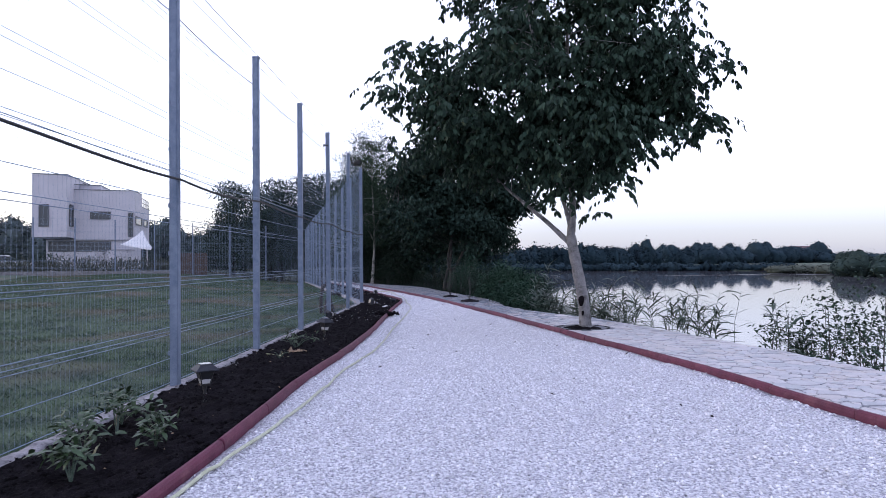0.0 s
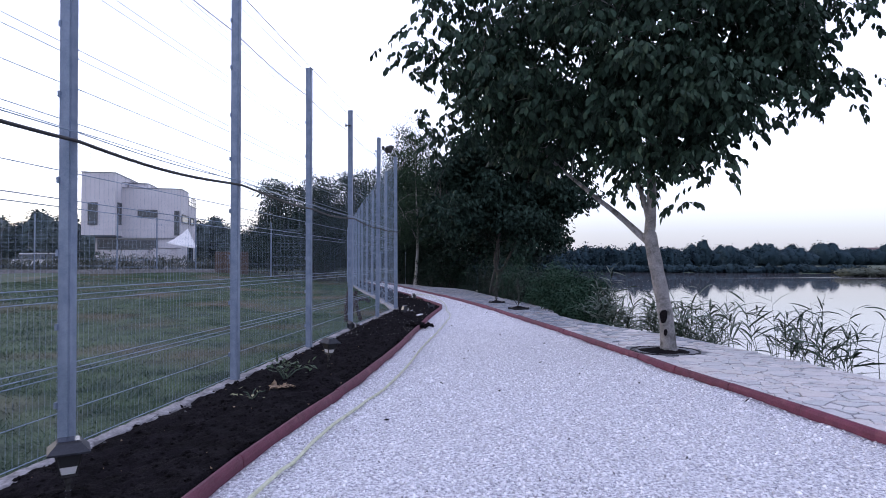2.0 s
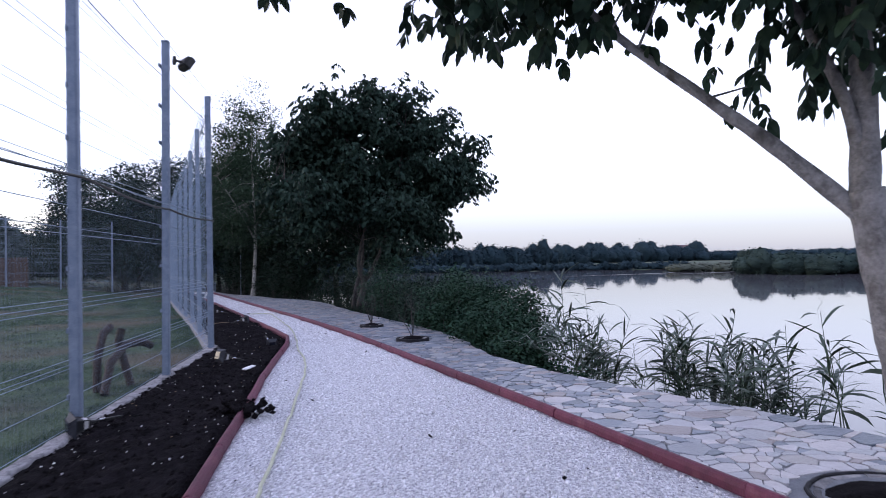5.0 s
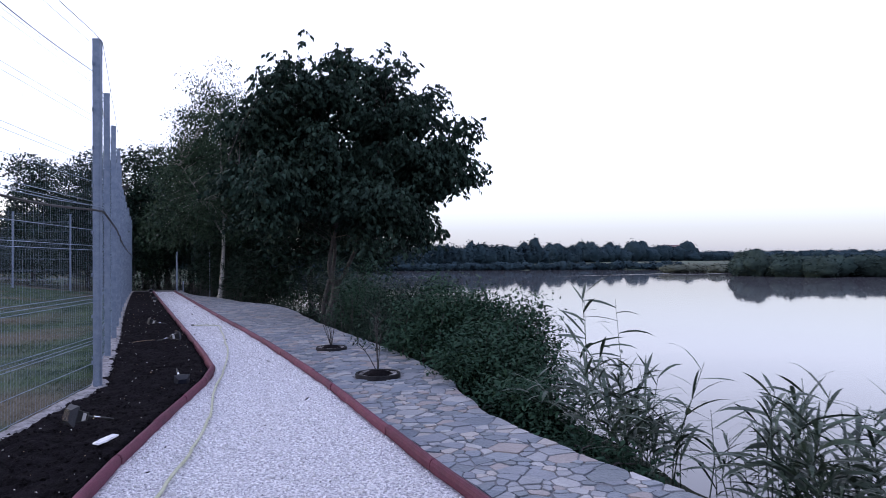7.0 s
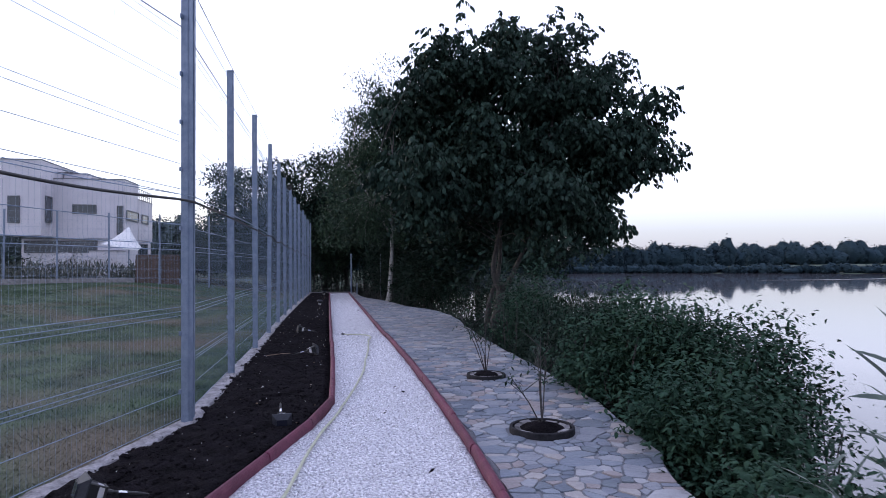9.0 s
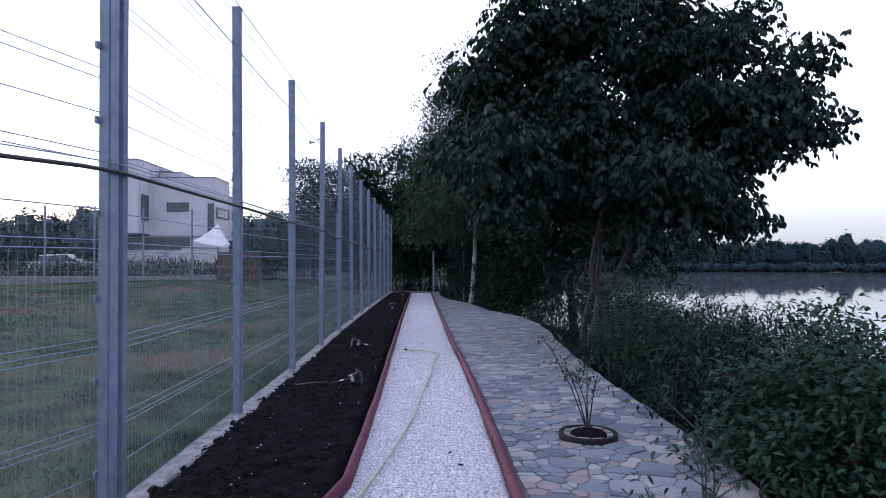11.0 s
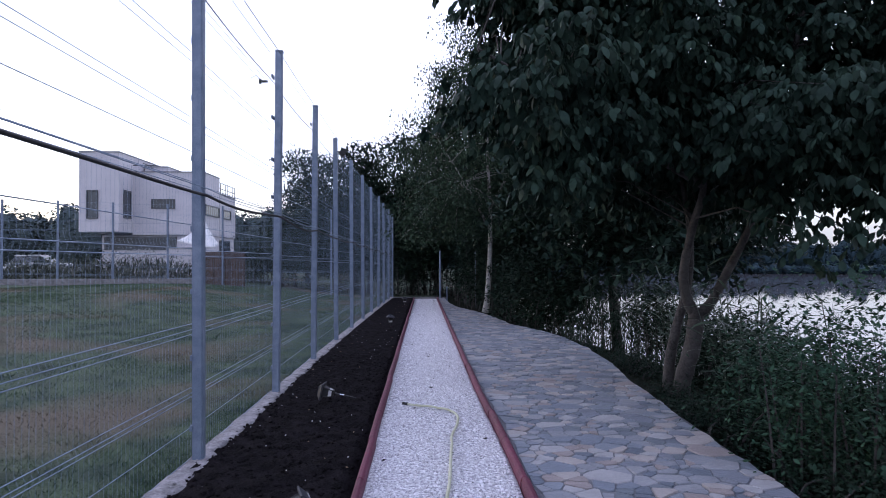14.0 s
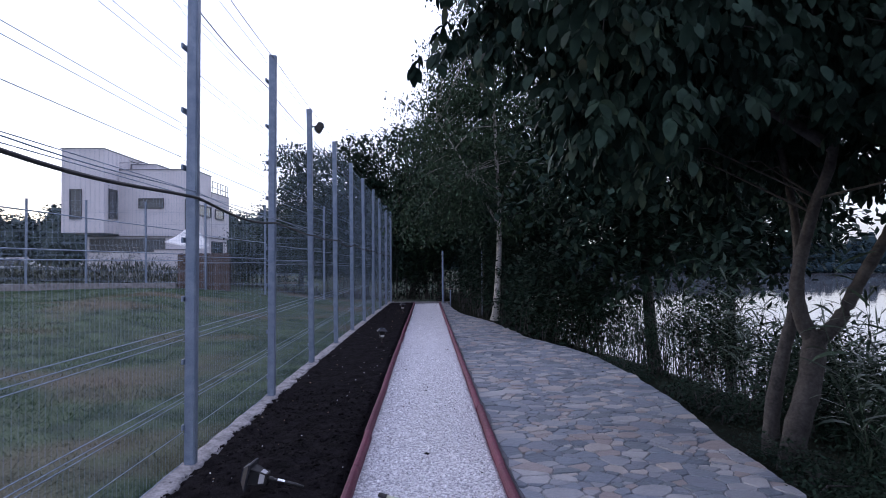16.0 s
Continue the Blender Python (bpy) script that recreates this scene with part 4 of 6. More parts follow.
def along_bank(n, y0, y1, d0, d1, fan=5):
    out = []
    for y in rr.uniform(y0, y1, max(1, n // fan)):
        x = float(pave_edge(y)) + rr.uniform(d0, d1)
        out += [(x + rr.normal(0, .2), float(y) + rr.normal(0, .2)) for _ in range(fan)]
    return out


reed_bed("reeds", "green reeds standing along the water's edge", along_bank(76, 7.8, 14.0, 0.4, 1.3, 4), rr, M_REED, 0.5, 1.1, (0.3, 0.52), (0.009, 0.016))
reed_bed("reeds", "green reeds standing along the water's edge", along_bank(96, 13.2, 16.0, 0.7, 1.8, 4), rr, M_REED, 0.55, 1.1, (0.34, 0.6), (0.010, 0.017))
reed_bed("tall_reeds", "few tall reeds with long drooping blades", [(7.5, 16.6), (7.56, 16.62), (7.82, 16.3)], rr, M_REED, 1.75, 1.95, (0.36, 0.58), (0.013, 0.02), 0.42, 0.03)
reed_bed("reeds", "green reeds standing along the water's edge", along_bank(70, 18.6, 24.0, 1.2, 2.6) + along_bank(190, 23.5, 34.0, 1.0, 3.4), rr, M_REED, 1.0, 1.9)

# far shore: woods and a reed belt, thousands of leaf tufts
def woods(name, label, spots, rng, mat, tufts, size, core=True):
    """Far trees as one mesh: a lumpy core for each, with leaf tufts all over it."""
    pts, cv, cf = [], [], []
    rings_, seg = 10, 15
    for x, y, g, h, r in spots:
        n = tufts
        d = rng.normal(0, 1, (n, 3))
        d /= np.linalg.norm(d, axis=1)[:, None]
        k = rng.uniform(0.84, 1.03, n)[:, None]
        p = d * k * np.array([r, r, h * 0.5]) * (1 + 0.22 * np.sin(d * 5 + x)[:, :1])
        p[:, 2] = np.maximum(p[:, 2] + h * 0.52, 0.1)
        pts.append(p + np.array([x, y, g]))
        if core:
            b = len(cv)
            for i in range(rings_ + 1):
                th = math.pi * i / rings_
                for j in range(seg):
                    ph = 2 * math.pi * j / seg
                    u = np.array([math.sin(th) * math.cos(ph), math.sin(th) * math.sin(ph), math.cos(th)])
                    q = 0.86 * (1 + 0.22 * math.sin(u[0] * 5 + x)) * (1 + rng.uniform(-.2, .14))
                    cv.append((x + u[0] * r * q, y + u[1] * r * q, g + max(0.0, h * 0.52 + u[2] * h * 0.5 * q)))
            for i in range(rings_):
                for j in range(seg):
                    cf.append((b + i * seg + j, b + (i + 1) * seg + j, b + (i + 1) * seg + (j + 1) % seg, b + i * seg + (j + 1) % seg))
    pts = np.concatenate(pts)
    ob = put(name, leaf_cloud(name, pts, rng, 2, size * 0.4, size, mat, 0.1, 0.9, 1.0, simple=True), label=label, category="trees", kind="stuff")
    if core:
        put("inner_foliage", fast_mesh("inner_foliage", np.array(cv), np.array(cf), mat), ob)
    return ob


SH = Vector((math.sin(radians(42)), math.cos(radians(42))))
AL = Vector((SH.y, -SH.x))
spots = []
for k in range(270):
    az = -4 + 66 * k / 270 + rr.uniform(-.2, .2)
    dist = float(np.interp(az, [-4, 22, 30, 38, 46, 62], [160, 172, 210, 300, 420, 480])) * rr.uniform(1.0, 1.12)
    top = (0.0205 + 0.004 * math.sin(k * 0.5) * math.sin(k * 0.17 + 1) + rr.uniform(-.0055, .004)) * (1 if az < 47 else 0.45)
    h = (2.6 + top * dist) * (1.12 if rr.uniform() < 0.06 else 1)
    spots.append((3 + dist * math.sin(radians(az)), 10 + dist * math.cos(radians(az)), WATER_Z - 0.3, h, dist * rr.uniform(0.010, 0.017)))
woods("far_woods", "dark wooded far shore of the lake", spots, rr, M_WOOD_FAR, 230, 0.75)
spots = []
for k in range(190):
    az = -4 + 50 * k / 190
    dist = rr.uniform(156, 163)
    spots.append((3 + dist * math.sin(radians(az)), 10 + dist * math.cos(radians(az)), WATER_Z - 0.2, rr.uniform(1.3, 2.3), rr.uniform(1.0, 1.8)))
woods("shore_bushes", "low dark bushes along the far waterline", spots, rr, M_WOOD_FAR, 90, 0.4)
spots = []
for k in range(60):
    a = 3 + 42 * (k / 60)
    s = rr.uniform(132, 142)
    spots.append((SH.x * s + AL.x * a, SH.y * s + AL.y * a, WATER_Z - 0.2, rr.uniform(1.2, 1.7), rr.uniform(1.5, 2.4)))
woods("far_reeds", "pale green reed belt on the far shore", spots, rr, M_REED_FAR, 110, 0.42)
spots = []
for k in range(110):
    az = radians(50.5 + 45 * (k / 110) ** 1.2)
    s = rr.uniform(99, 108) + 3 * math.sin(k * 0.3)
    h = rr.uniform(2.5, 3.2) + (0.7 if k in (3, 4, 5) else 0)
    spots.append((3 + s * math.sin(az), 10 + s * math.cos(az), WATER_Z - 0.2, h, rr.uniform(1.7, 2.6)))
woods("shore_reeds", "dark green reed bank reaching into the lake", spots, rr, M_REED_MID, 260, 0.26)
spots = []
for k in range(70):
    x = -100 + 94 * k / 70 + rr.uniform(-1, 1)
    spots.append((x, rr.uniform(82, 90), -0.1, rr.uniform(5.0, 7.0), rr.uniform(2.2, 3.4)))
for k in range(16):
    spots.append((-10.5 + k * 0.9 + rr.uniform(-.5, .5), rr.uniform(80, 88), -0.1, rr.uniform(5.5, 8.0) * (0.7 if k < 8 else 1), rr.uniform(1.8, 2.8)))
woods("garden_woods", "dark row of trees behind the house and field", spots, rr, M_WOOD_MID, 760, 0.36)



def far_house(az, dist, w, h, roof):
    top = tagged(new("house"), "small pale house with a low roof among far trees", "house")
    m = Matrix.Translation((3 + dist * math.sin(radians(az)), 10 + dist * math.cos(radians(az)), 0)) @ pose(0, 0, 0, 0, 0, -az + 12)
    top.matrix_world = m
    bm = bmesh.new()
    box(bm, -w / 2, w / 2, -3, 3, -1, h)
    part("wall", bm, M_FAR_WALL, top)
    bm = bmesh.new()
    vs = [bm.verts.new(p) for p in ((-w / 2 - .5, -3.5, h), (w / 2 + .5, -3.5, h), (w / 2 + .5, 3.5, h), (-w / 2 - .5, 3.5, h), (-w / 2 + 1.5, 0, h + 1.6), (w / 2 - 1.5, 0, h + 1.6))]
    for q in ((0, 1, 5, 4), (2, 3, 4, 5), (1, 2, 5), (3, 0, 4), (3, 2, 1, 0)):
        bm.faces.new([vs[i] for i in q])
    part("roof", bm, roof, top)
    for x in (-w * 0.3, 0, w * 0.3):
        bm = bmesh.new()
        box(bm, x - 0.6, x + 0.6, -3.05, -2.95, h - 2.2, h - 0.9)
        part("window", bm, M_FAR_PANE, top)


# pale wall render, toned down in colour for the haze over the lake
M_FAR_WALL = material("hazed_pale_render", (0.26, 0.27, 0.30), (0.36, 0.37, 0.40), 1, 0.9, fine=8, bump=0)
M_FAR_ROOF = material("dull_red_tiles", (0.10, 0.07, 0.075), (0.16, 0.11, 0.11), 1, 0.9, fine=8, bump=0)
M_FAR_PANE = plain("dark_pane", (0.03, 0.035, 0.04), 0.2)
far_house(57.2, 500, 22, 4.0, M_FAR_ROOF)
far_house(45.6, 485, 18, 9.3, M_FAR_ROOF)

# ---- the field fence, its plinth and the slatted screen ----
def far_base(x):
    return float(np.interp(x, [-14.0, 2.9], [0.46, -0.1]))


far_posts = [Vector((CORNER.x - SPAN * k, FAR_Y + 0.1, far_base(CORNER.x - SPAN * k))) for k in range(1, 17)]
fence("field_fence", far_posts, "grey wire mesh fence across the far end of the field", clips=False)


def lumpy_box(name, x0, x1, y0, y1, z0, z1, mat, label, category, kind="structure", seg=0.4, amp=0.006):
    bm = bmesh.new()
    n = max(1, int((x1 - x0) / seg))
    rng = random.Random(1)
    rows = []
    for i in range(n + 1):
        x = x0 + (x1 - x0) * i / n
        rows.append([bm.verts.new((x, y + rng.uniform(-amp, amp), z + rng.uniform(-amp, amp))) for y, z in ((y0, z0), (y0, z1 - .02), (y0 + .02, z1), (y1 - .02, z1), (y1, z1 - .02), (y1, z0))])
    for a, b in zip(rows, rows[1:]):
        for k in range(5):
            bm.faces.new((a[k], b[k], b[k + 1], a[k + 1]))
    bm.faces.new(rows[0])
    bm.faces.new(rows[-1][::-1])
    me = bpy.data.meshes.new(name)
    bm.to_mesh(me)
    bm.free()
    me.materials.append(mat)
    return put(name, me, label=label, category=category, kind=kind)


lumpy_box("field_wall", -42.0, -6.1, FAR_Y + 0.0, FAR_Y + 0.2, 0.0, 0.73, M_CONCRETE, "low grey concrete plinth wall under the field fence", "wall")
M_SLAT = material("brown_slat", (0.05, 0.035, 0.03), (0.11, 0.08, 0.07), 6, 0.8, fine=40, per_object=0.25)
screen = tagged(new("slatted_screen"), "brown upright wooden slats behind the field fence", "screen")
bm = bmesh.new()
box(bm, -0.05, 0.05, -0.015, 0.015, 0, 1.72)
bmesh.ops.bevel(bm, geom=bm.edges[:], offset=0.006, segments=1, affect="EDGES")
SLAT = bpy.data.meshes.new("slat")
bm.to_mesh(SLAT)
bm.free()
SLAT.materials.append(M_SLAT)
for k in range(21):
    ob = new("slat", SLAT)
    ob.parent = screen
    ob.location = (-6.05 + k * 0.105, FAR_Y + 0.3, 0.27 + 0.01 * math.sin(k * 2.3))
bm = bmesh.new()
for z in (0.6, 1.7):
    box(bm, -6.1, -3.9, FAR_Y + 0.32, FAR_Y + 0.36, z, z + 0.07)
for x in (-6.1, -3.9):
    box(bm, x - .04, x + .04, FAR_Y + 0.36, FAR_Y + 0.42, 0.1, 1.9)
part("rail", bm, M_SLAT, screen)

# ---- cables, clips and floodlights on the fence ----
def cable(name, label, pts, r, mat=M_CABLE, category="cable"):
    verts, faces = [], []
    tube(verts, faces, pts, r, 8)
    return put(name, mesh_of(name, verts, faces, mat, smooth=True), label=label, category=category)


def along_fence(z_a, z_b, off, sag, wobble=0.02):
    pts = []
    start = CORNER - A_DIR * 25.6
    side = Vector((A_DIR.y, -A_DIR.x, 0))
    for k in range(100):
        d = k * 0.256
        pts.append(start + A_DIR * d + side * off + Vector((0, 0, z_a - sag * math.sin(math.pi * (d % SPAN) / SPAN) + wobble * math.sin(d * 1.3))))
    pts.append(CORNER + Vector((off, 0, (z_a + z_b) / 2)))
    y, k = B_POSTS[0], 0
    while y < FAR_Y:
        pts.append(Vector((float(fence_x(y)) + off, y, z_b + 1.2 * float(fall(y)) - sag * math.sin(math.pi * ((y - B_POSTS[0]) % SPAN) / SPAN) + wobble * math.sin(y * 1.7))))
        y += 0.256
    return pts


cable("power_cable", "thick black power cable strapped along the fence", along_fence(2.0, 2.02, 0.056, 0.035, 0.02), 0.0115)
cable("thin_wire", "thin grey wire strung along the fence", along_fence(2.05, 2.07, 0.05, 0.02, 0.012), 0.0035, M_WIRE, "wire")
cable("tension_wire", "thin wire strung along the tops of the posts", along_fence(3.99, 3.94, 0.045, 0.01, 0.004), 0.004, M_CABLE, "wire")
cable("tension_wire", "thin wire strung below the tops of the posts", along_fence(3.62, 3.62, -0.05, 0.03, 0.004), 0.005, M_CABLE, "wire")

M_BLACK = material("black_plastic", (0.008, 0.008, 0.009), (0.022, 0.022, 0.025), 20, 0.45, fine=120, bump=0.1)
M_LAMP_GLASS = plain("lamp_glass", (0.022, 0.023, 0.026), 0.45)
M_LAMP_GLASS.node_tree.nodes["Principled BSDF"].inputs["Specular IOR Level"].default_value = 0.15
M_REFLECT = plain("lamp_reflector", (0.45, 0.45, 0.47), 0.3)
M_CHROME = plain("chrome", (0.75, 0.76, 0.78), 0.15, 1.0)
M_GREYCAP = material("grey_plastic", (0.016, 0.018, 0.025), (0.036, 0.039, 0.05), 20, 0.5, fine=100, bump=0.05, spec=0.25)
M_CELL = plain("solar_cell", (0.02, 0.022, 0.035), 0.08)


def floodlight(at, yaw):
    top = tagged(new("floodlight"), "small black floodlight on a bracket near the post's top", "floodlight")
    top.matrix_world = Matrix.Translation(at) @ pose(0, 0, 0, 0, 0, yaw)
    bm = bmesh.new()
    box(bm, -0.02, 0.02, 0.0, 0.03, -0.05, 0.05)
    box(bm, -0.012, 0.012, 0.02, 0.10, -0.012, 0.012)
    part("bracket", bm, M_BLACK, top)
    bm = bmesh.new()
    m = pose(0, 0.17, -0.02, -32, 0, 0)
    box(bm, -0.11, 0.11, -0.045, 0.035, -0.075, 0.075, m)
    bmesh.ops.bevel(bm, geom=bm.edges[:], offset=0.012, segments=2, affect="EDGES")
    for k in range(5):
        box(bm, -0.09 + k * .04, -0.075 + k * .04, -0.065, -0.04, -0.06, 0.06, m)
    head = part("housing", bm, M_BLACK, top)
    bm = bmesh.new()
    box(bm, -0.095, 0.095, 0.036, 0.042, -0.062, 0.062, m)
    part("glass", bm, M_GREYCAP, head, "dull grey front glass")


floodlight(Vector((2.187 + 0.04, 16.98, 3.78)), -70)
floodlight(Vector((CORNER.x + 0.04, B_POSTS[4], 3.66)), -80)
for at in ((1.429 - 0.045, 14.5, 3.72), (CORNER.x - 0.045, B_POSTS[2], 3.6)):
    top = tagged(new("wire_bracket"), "small dark insulator bracket with loose wire end on a post", "bracket")
    top.location = at
    bm = bmesh.new()
    box(bm, -0.09, 0.0, -0.012, 0.012, -0.012, 0.012)
    box(bm, -0.10, -0.075, -0.02, 0.02, -0.03, 0.03)
    part("arm", bm, M_BLACK, top)
    v, f = [], []
    tube(v, f, [(-.09, 0, .02), (-.13, .0, .07), (-.19, .01, .05), (-.2, 0, .0)], 0.005, 5)
    put("wire_end", mesh_of("wire_end", v, f, M_BLACK), top)


def ring(bm, profile, sides=24, m=None):
    """A turned shape from (radius, z) pairs."""
    rows = []
    for r, z in profile:
        row = []
        for k in range(sides):
            w = 2 * math.pi * (k + .5) / sides
            p = Vector((r * math.cos(w), r * math.sin(w), z))
            row.append(bm.verts.new(m @ p if m else p))
        rows.append(row)
    for a, b in zip(rows, rows[1:]):
        for k in range(sides):
            bm.faces.new((a[k], a[(k + 1) % sides], b[(k + 1) % sides], b[k]))
    if profile[0][0] > 0.001:
        bm.faces.new(rows[0][::-1])
    if profile[-1][0] > 0.001:
        bm.faces.new(rows[-1])


def solar_lamp():
    """A square lantern on a spike; its foot is the origin."""
    top = new("garden_lamp")
    q = math.sqrt(2)
    bm = bmesh.new()
    ring(bm, [(0.006, -0.10), (0.012, -0.04), (0.011, 0.09), (0.016, 0.10), (0.016, 0.125)], 8)
    part("spike", bm, M_BLACK, top)
    bm = bmesh.new()
    ring(bm, [(0.013, 0.02), (0.013, 0.065)], 8)
    part("sleeve", bm, M_CHROME, top, "bright steel sleeve")
    bm = bmesh.new()
    ring(bm, [(0.03 * q, 0.125), (0.036 * q, 0.13), (0.036 * q, 0.14)], 4)
    part("base_tray", bm, M_BLACK, top)
    bm = bmesh.new()
    ring(bm, [(0.030 * q, 0.14), (0.052 * q, 0.235)], 4)
    part("glass", bm, M_LAMP_GLASS, top, "smoky grey lantern glass")
    bm = bmesh.new()
    ring(bm, [(0.0325 * q, 0.142), (0.0402 * q, 0.173)], 4)
    part("reflector", bm, M_REFLECT, top, "white reflector cup")
    bm = bmesh.new()
    for k in range(4):
        w = math.pi / 4 + k * math.pi / 2
        a, b = Vector((0.030 * q * math.cos(w), 0.030 * q * math.sin(w), 0.14)), Vector((0.052 * q * math.cos(w), 0.052 * q * math.sin(w), 0.237))
        vs, fs = [], []
        tube(vs, fs, [a, b], 0.006, 4)
        made = [bm.verts.new(v) for v in vs]
        for f in fs:
            bm.faces.new([made[i] for i in f])
    part("frame", bm, M_BLACK, top)
    bm = bmesh.new()
    ring(bm, [(0.082 * q, 0.232), (0.084 * q, 0.240), (0.05 * q, 0.272), (0.048 * q, 0.278)], 4)
    part("roof", bm, M_GREYCAP, top, "grey plastic lantern roof")
    bm = bmesh.new()
    ring(bm, [(0.043 * q, 0.279), (0.043 * q, 0.283)], 4)
    part("solar_cell", bm, M_CELL, top, "glossy dark solar cell")
    return top


LAMP_AT = [(-0.44, 6.2, 0.03, 0, 0, 20), (0.9, 10.2, 0.03, 3, 2, 35), (3.88, 34.15, -0.03, 0, 2, 10), (3.98, 42.5, -0.1, 0, 0, 15)]
LAMP_DOWN = [(3.69, 23.2, 0.09, 80, 0, 108), (3.80, 26.4, 0.09, 78, 0, -95), (3.69, 19.3, 0.12, 106, 0, 6), (1.62, 14.5, 0.09, 92, 10, -70), (2.97, 17.32, 0.1, 74, 0, -62)]
lamp = solar_lamp()
lamp.scale = (1.1, 1.1, 1.15)
lamp.matrix_basis = pose(*LAMP_AT[0]) @ Matrix.Diagonal((1.1, 1.1, 1.15, 1))
tagged(lamp, "small black solar lantern on a spike in the mulch", "garden lamp", "garden lamps")
for row in LAMP_AT[1:]:
    copy_thing(lamp, pose(*row))
for row in LAMP_DOWN:
    tagged(copy_thing(lamp, pose(*row) @ Matrix.Diagonal((0.92, 0.92, 0.92, 1))), "small black solar lantern lying on its side in the mulch")

for row in KNOTS:
    knot(walnut, *row)

# ---- a pale flat stone scrap and a dry stem on the mulch ----
bm = bmesh.new()
box(bm, -0.11, 0.11, -0.035, 0.035, 0.0, 0.014)
bmesh.ops.bevel(bm, geom=bm.edges[:], offset=0.006, segments=2, affect="EDGES")
bmesh.ops.subdivide_edges(bm, edges=[e for e in bm.edges if e.calc_length() > 0.06], cuts=5, use_grid_fill=True)
for v in bm.verts:
    v.co.y *= 1 - 2.6 * max(0.0, v.co.x - 0.02)
    v.co += 0.012 * noise.noise_vector(v.co * 16) * Vector((1, 1, 0.3))
me = bpy.data.meshes.new("stone_scrap")
bm.to_mesh(me)
me.materials.append(M_STONE_CHIP)
scrap = put("stone_scrap", me, label="pale flat stone scrap lying on the mulch", category="stone")
scrap.matrix_basis = pose(3.02, 16.66, 0.068, 4, -3, 52)
v, f = [], []
tube(v, f, [Vector((3.22, 23.12, 0.078)), Vector((3.33, 23.15, 0.085)), Vector((3.44, 23.2, 0.09)), Vector((3.56, 23.24, 0.08))], [0.003, 0.004, 0.003, 0.002], 5)
put("dry_stem", mesh_of("dry_stem", v, f, M_STRAW, smooth=True), label="thin dry stem lying on the mulch", category="twig")

# ---- the hose ----
M_HOSE = material("yellow_green_hose", (0.37, 0.385, 0.26), (0.54, 0.555, 0.43), 12, 0.5, fine=60, bump=0.2)
HOSE = [(-2.1, -1.0), (-1.2, 1.7), (-0.4, 4.02), (-0.19, 4.55), (0.16, 5.48), (0.6, 6.7), (0.84, 7.43), (1.18, 8.33), (1.37, 8.8), (1.75, 9.95), (2.25, 11.7), (2.48, 12.5), (2.69, 13.2), (3.01, 14.2), (3.41, 15.57), (3.6, 16.3), (3.83, 17.3), (4.03, 18.57), (4.25, 19.7), (4.54, 21.6), (4.68, 22.97), (4.79, 23.96), (4.84, 25.0), (4.92, 25.65), (4.9, 25.95), (4.74, 26.14), (4.41, 26.32)]
pts = []
for i in range(len(HOSE) - 1):
    p0, p1, p2, p3 = (Vector((*HOSE[max(0, min(len(HOSE) - 1, i + j))], 0)) for j in (-1, 0, 1, 2))
    for k in range(8):
        u = k / 8
        p = 0.5 * ((2 * p1) + (p2 - p0) * u + (2 * p0 - 5 * p1 + 4 * p2 - p3) * u * u + (3 * p1 - p0 - 3 * p2 + p3) * u ** 3)
        pts.append(p + Vector((0.012 * math.sin(i * 1.7 + u * 3), 0, 0.022 + 0.004 * math.sin(i * 2.3 + u * 6))))
hose = tagged(new("garden_hose"), "pale yellow-green garden hose lying on the gravel", "hose")
v, f = [], []
tube(v, f, pts, 0.0115, 10)
put("pipe", mesh_of("pipe", v, f, M_HOSE, smooth=True), hose)
v, f = [], []
tube(v, f, [pts[-1], pts[-1] + (pts[-1] - pts[-2]).normalized() * 0.06], 0.016, 10)
put("connector", mesh_of("connector", v, f, M_BLACK), hose, "dark hose connector")

# ---- rings of stone round the tree and the saplings ----
M_RING = material("dark_ring_edging", (0.008, 0.008, 0.010), (0.028, 0.028, 0.033), 14, 0.8, fine=70, spec=0.2)
M_RINGTOP = material("ring_stone", (0.09, 0.09, 0.10), (0.26, 0.25, 0.25), 9, 0.85, fine=70, per_object=0.7)


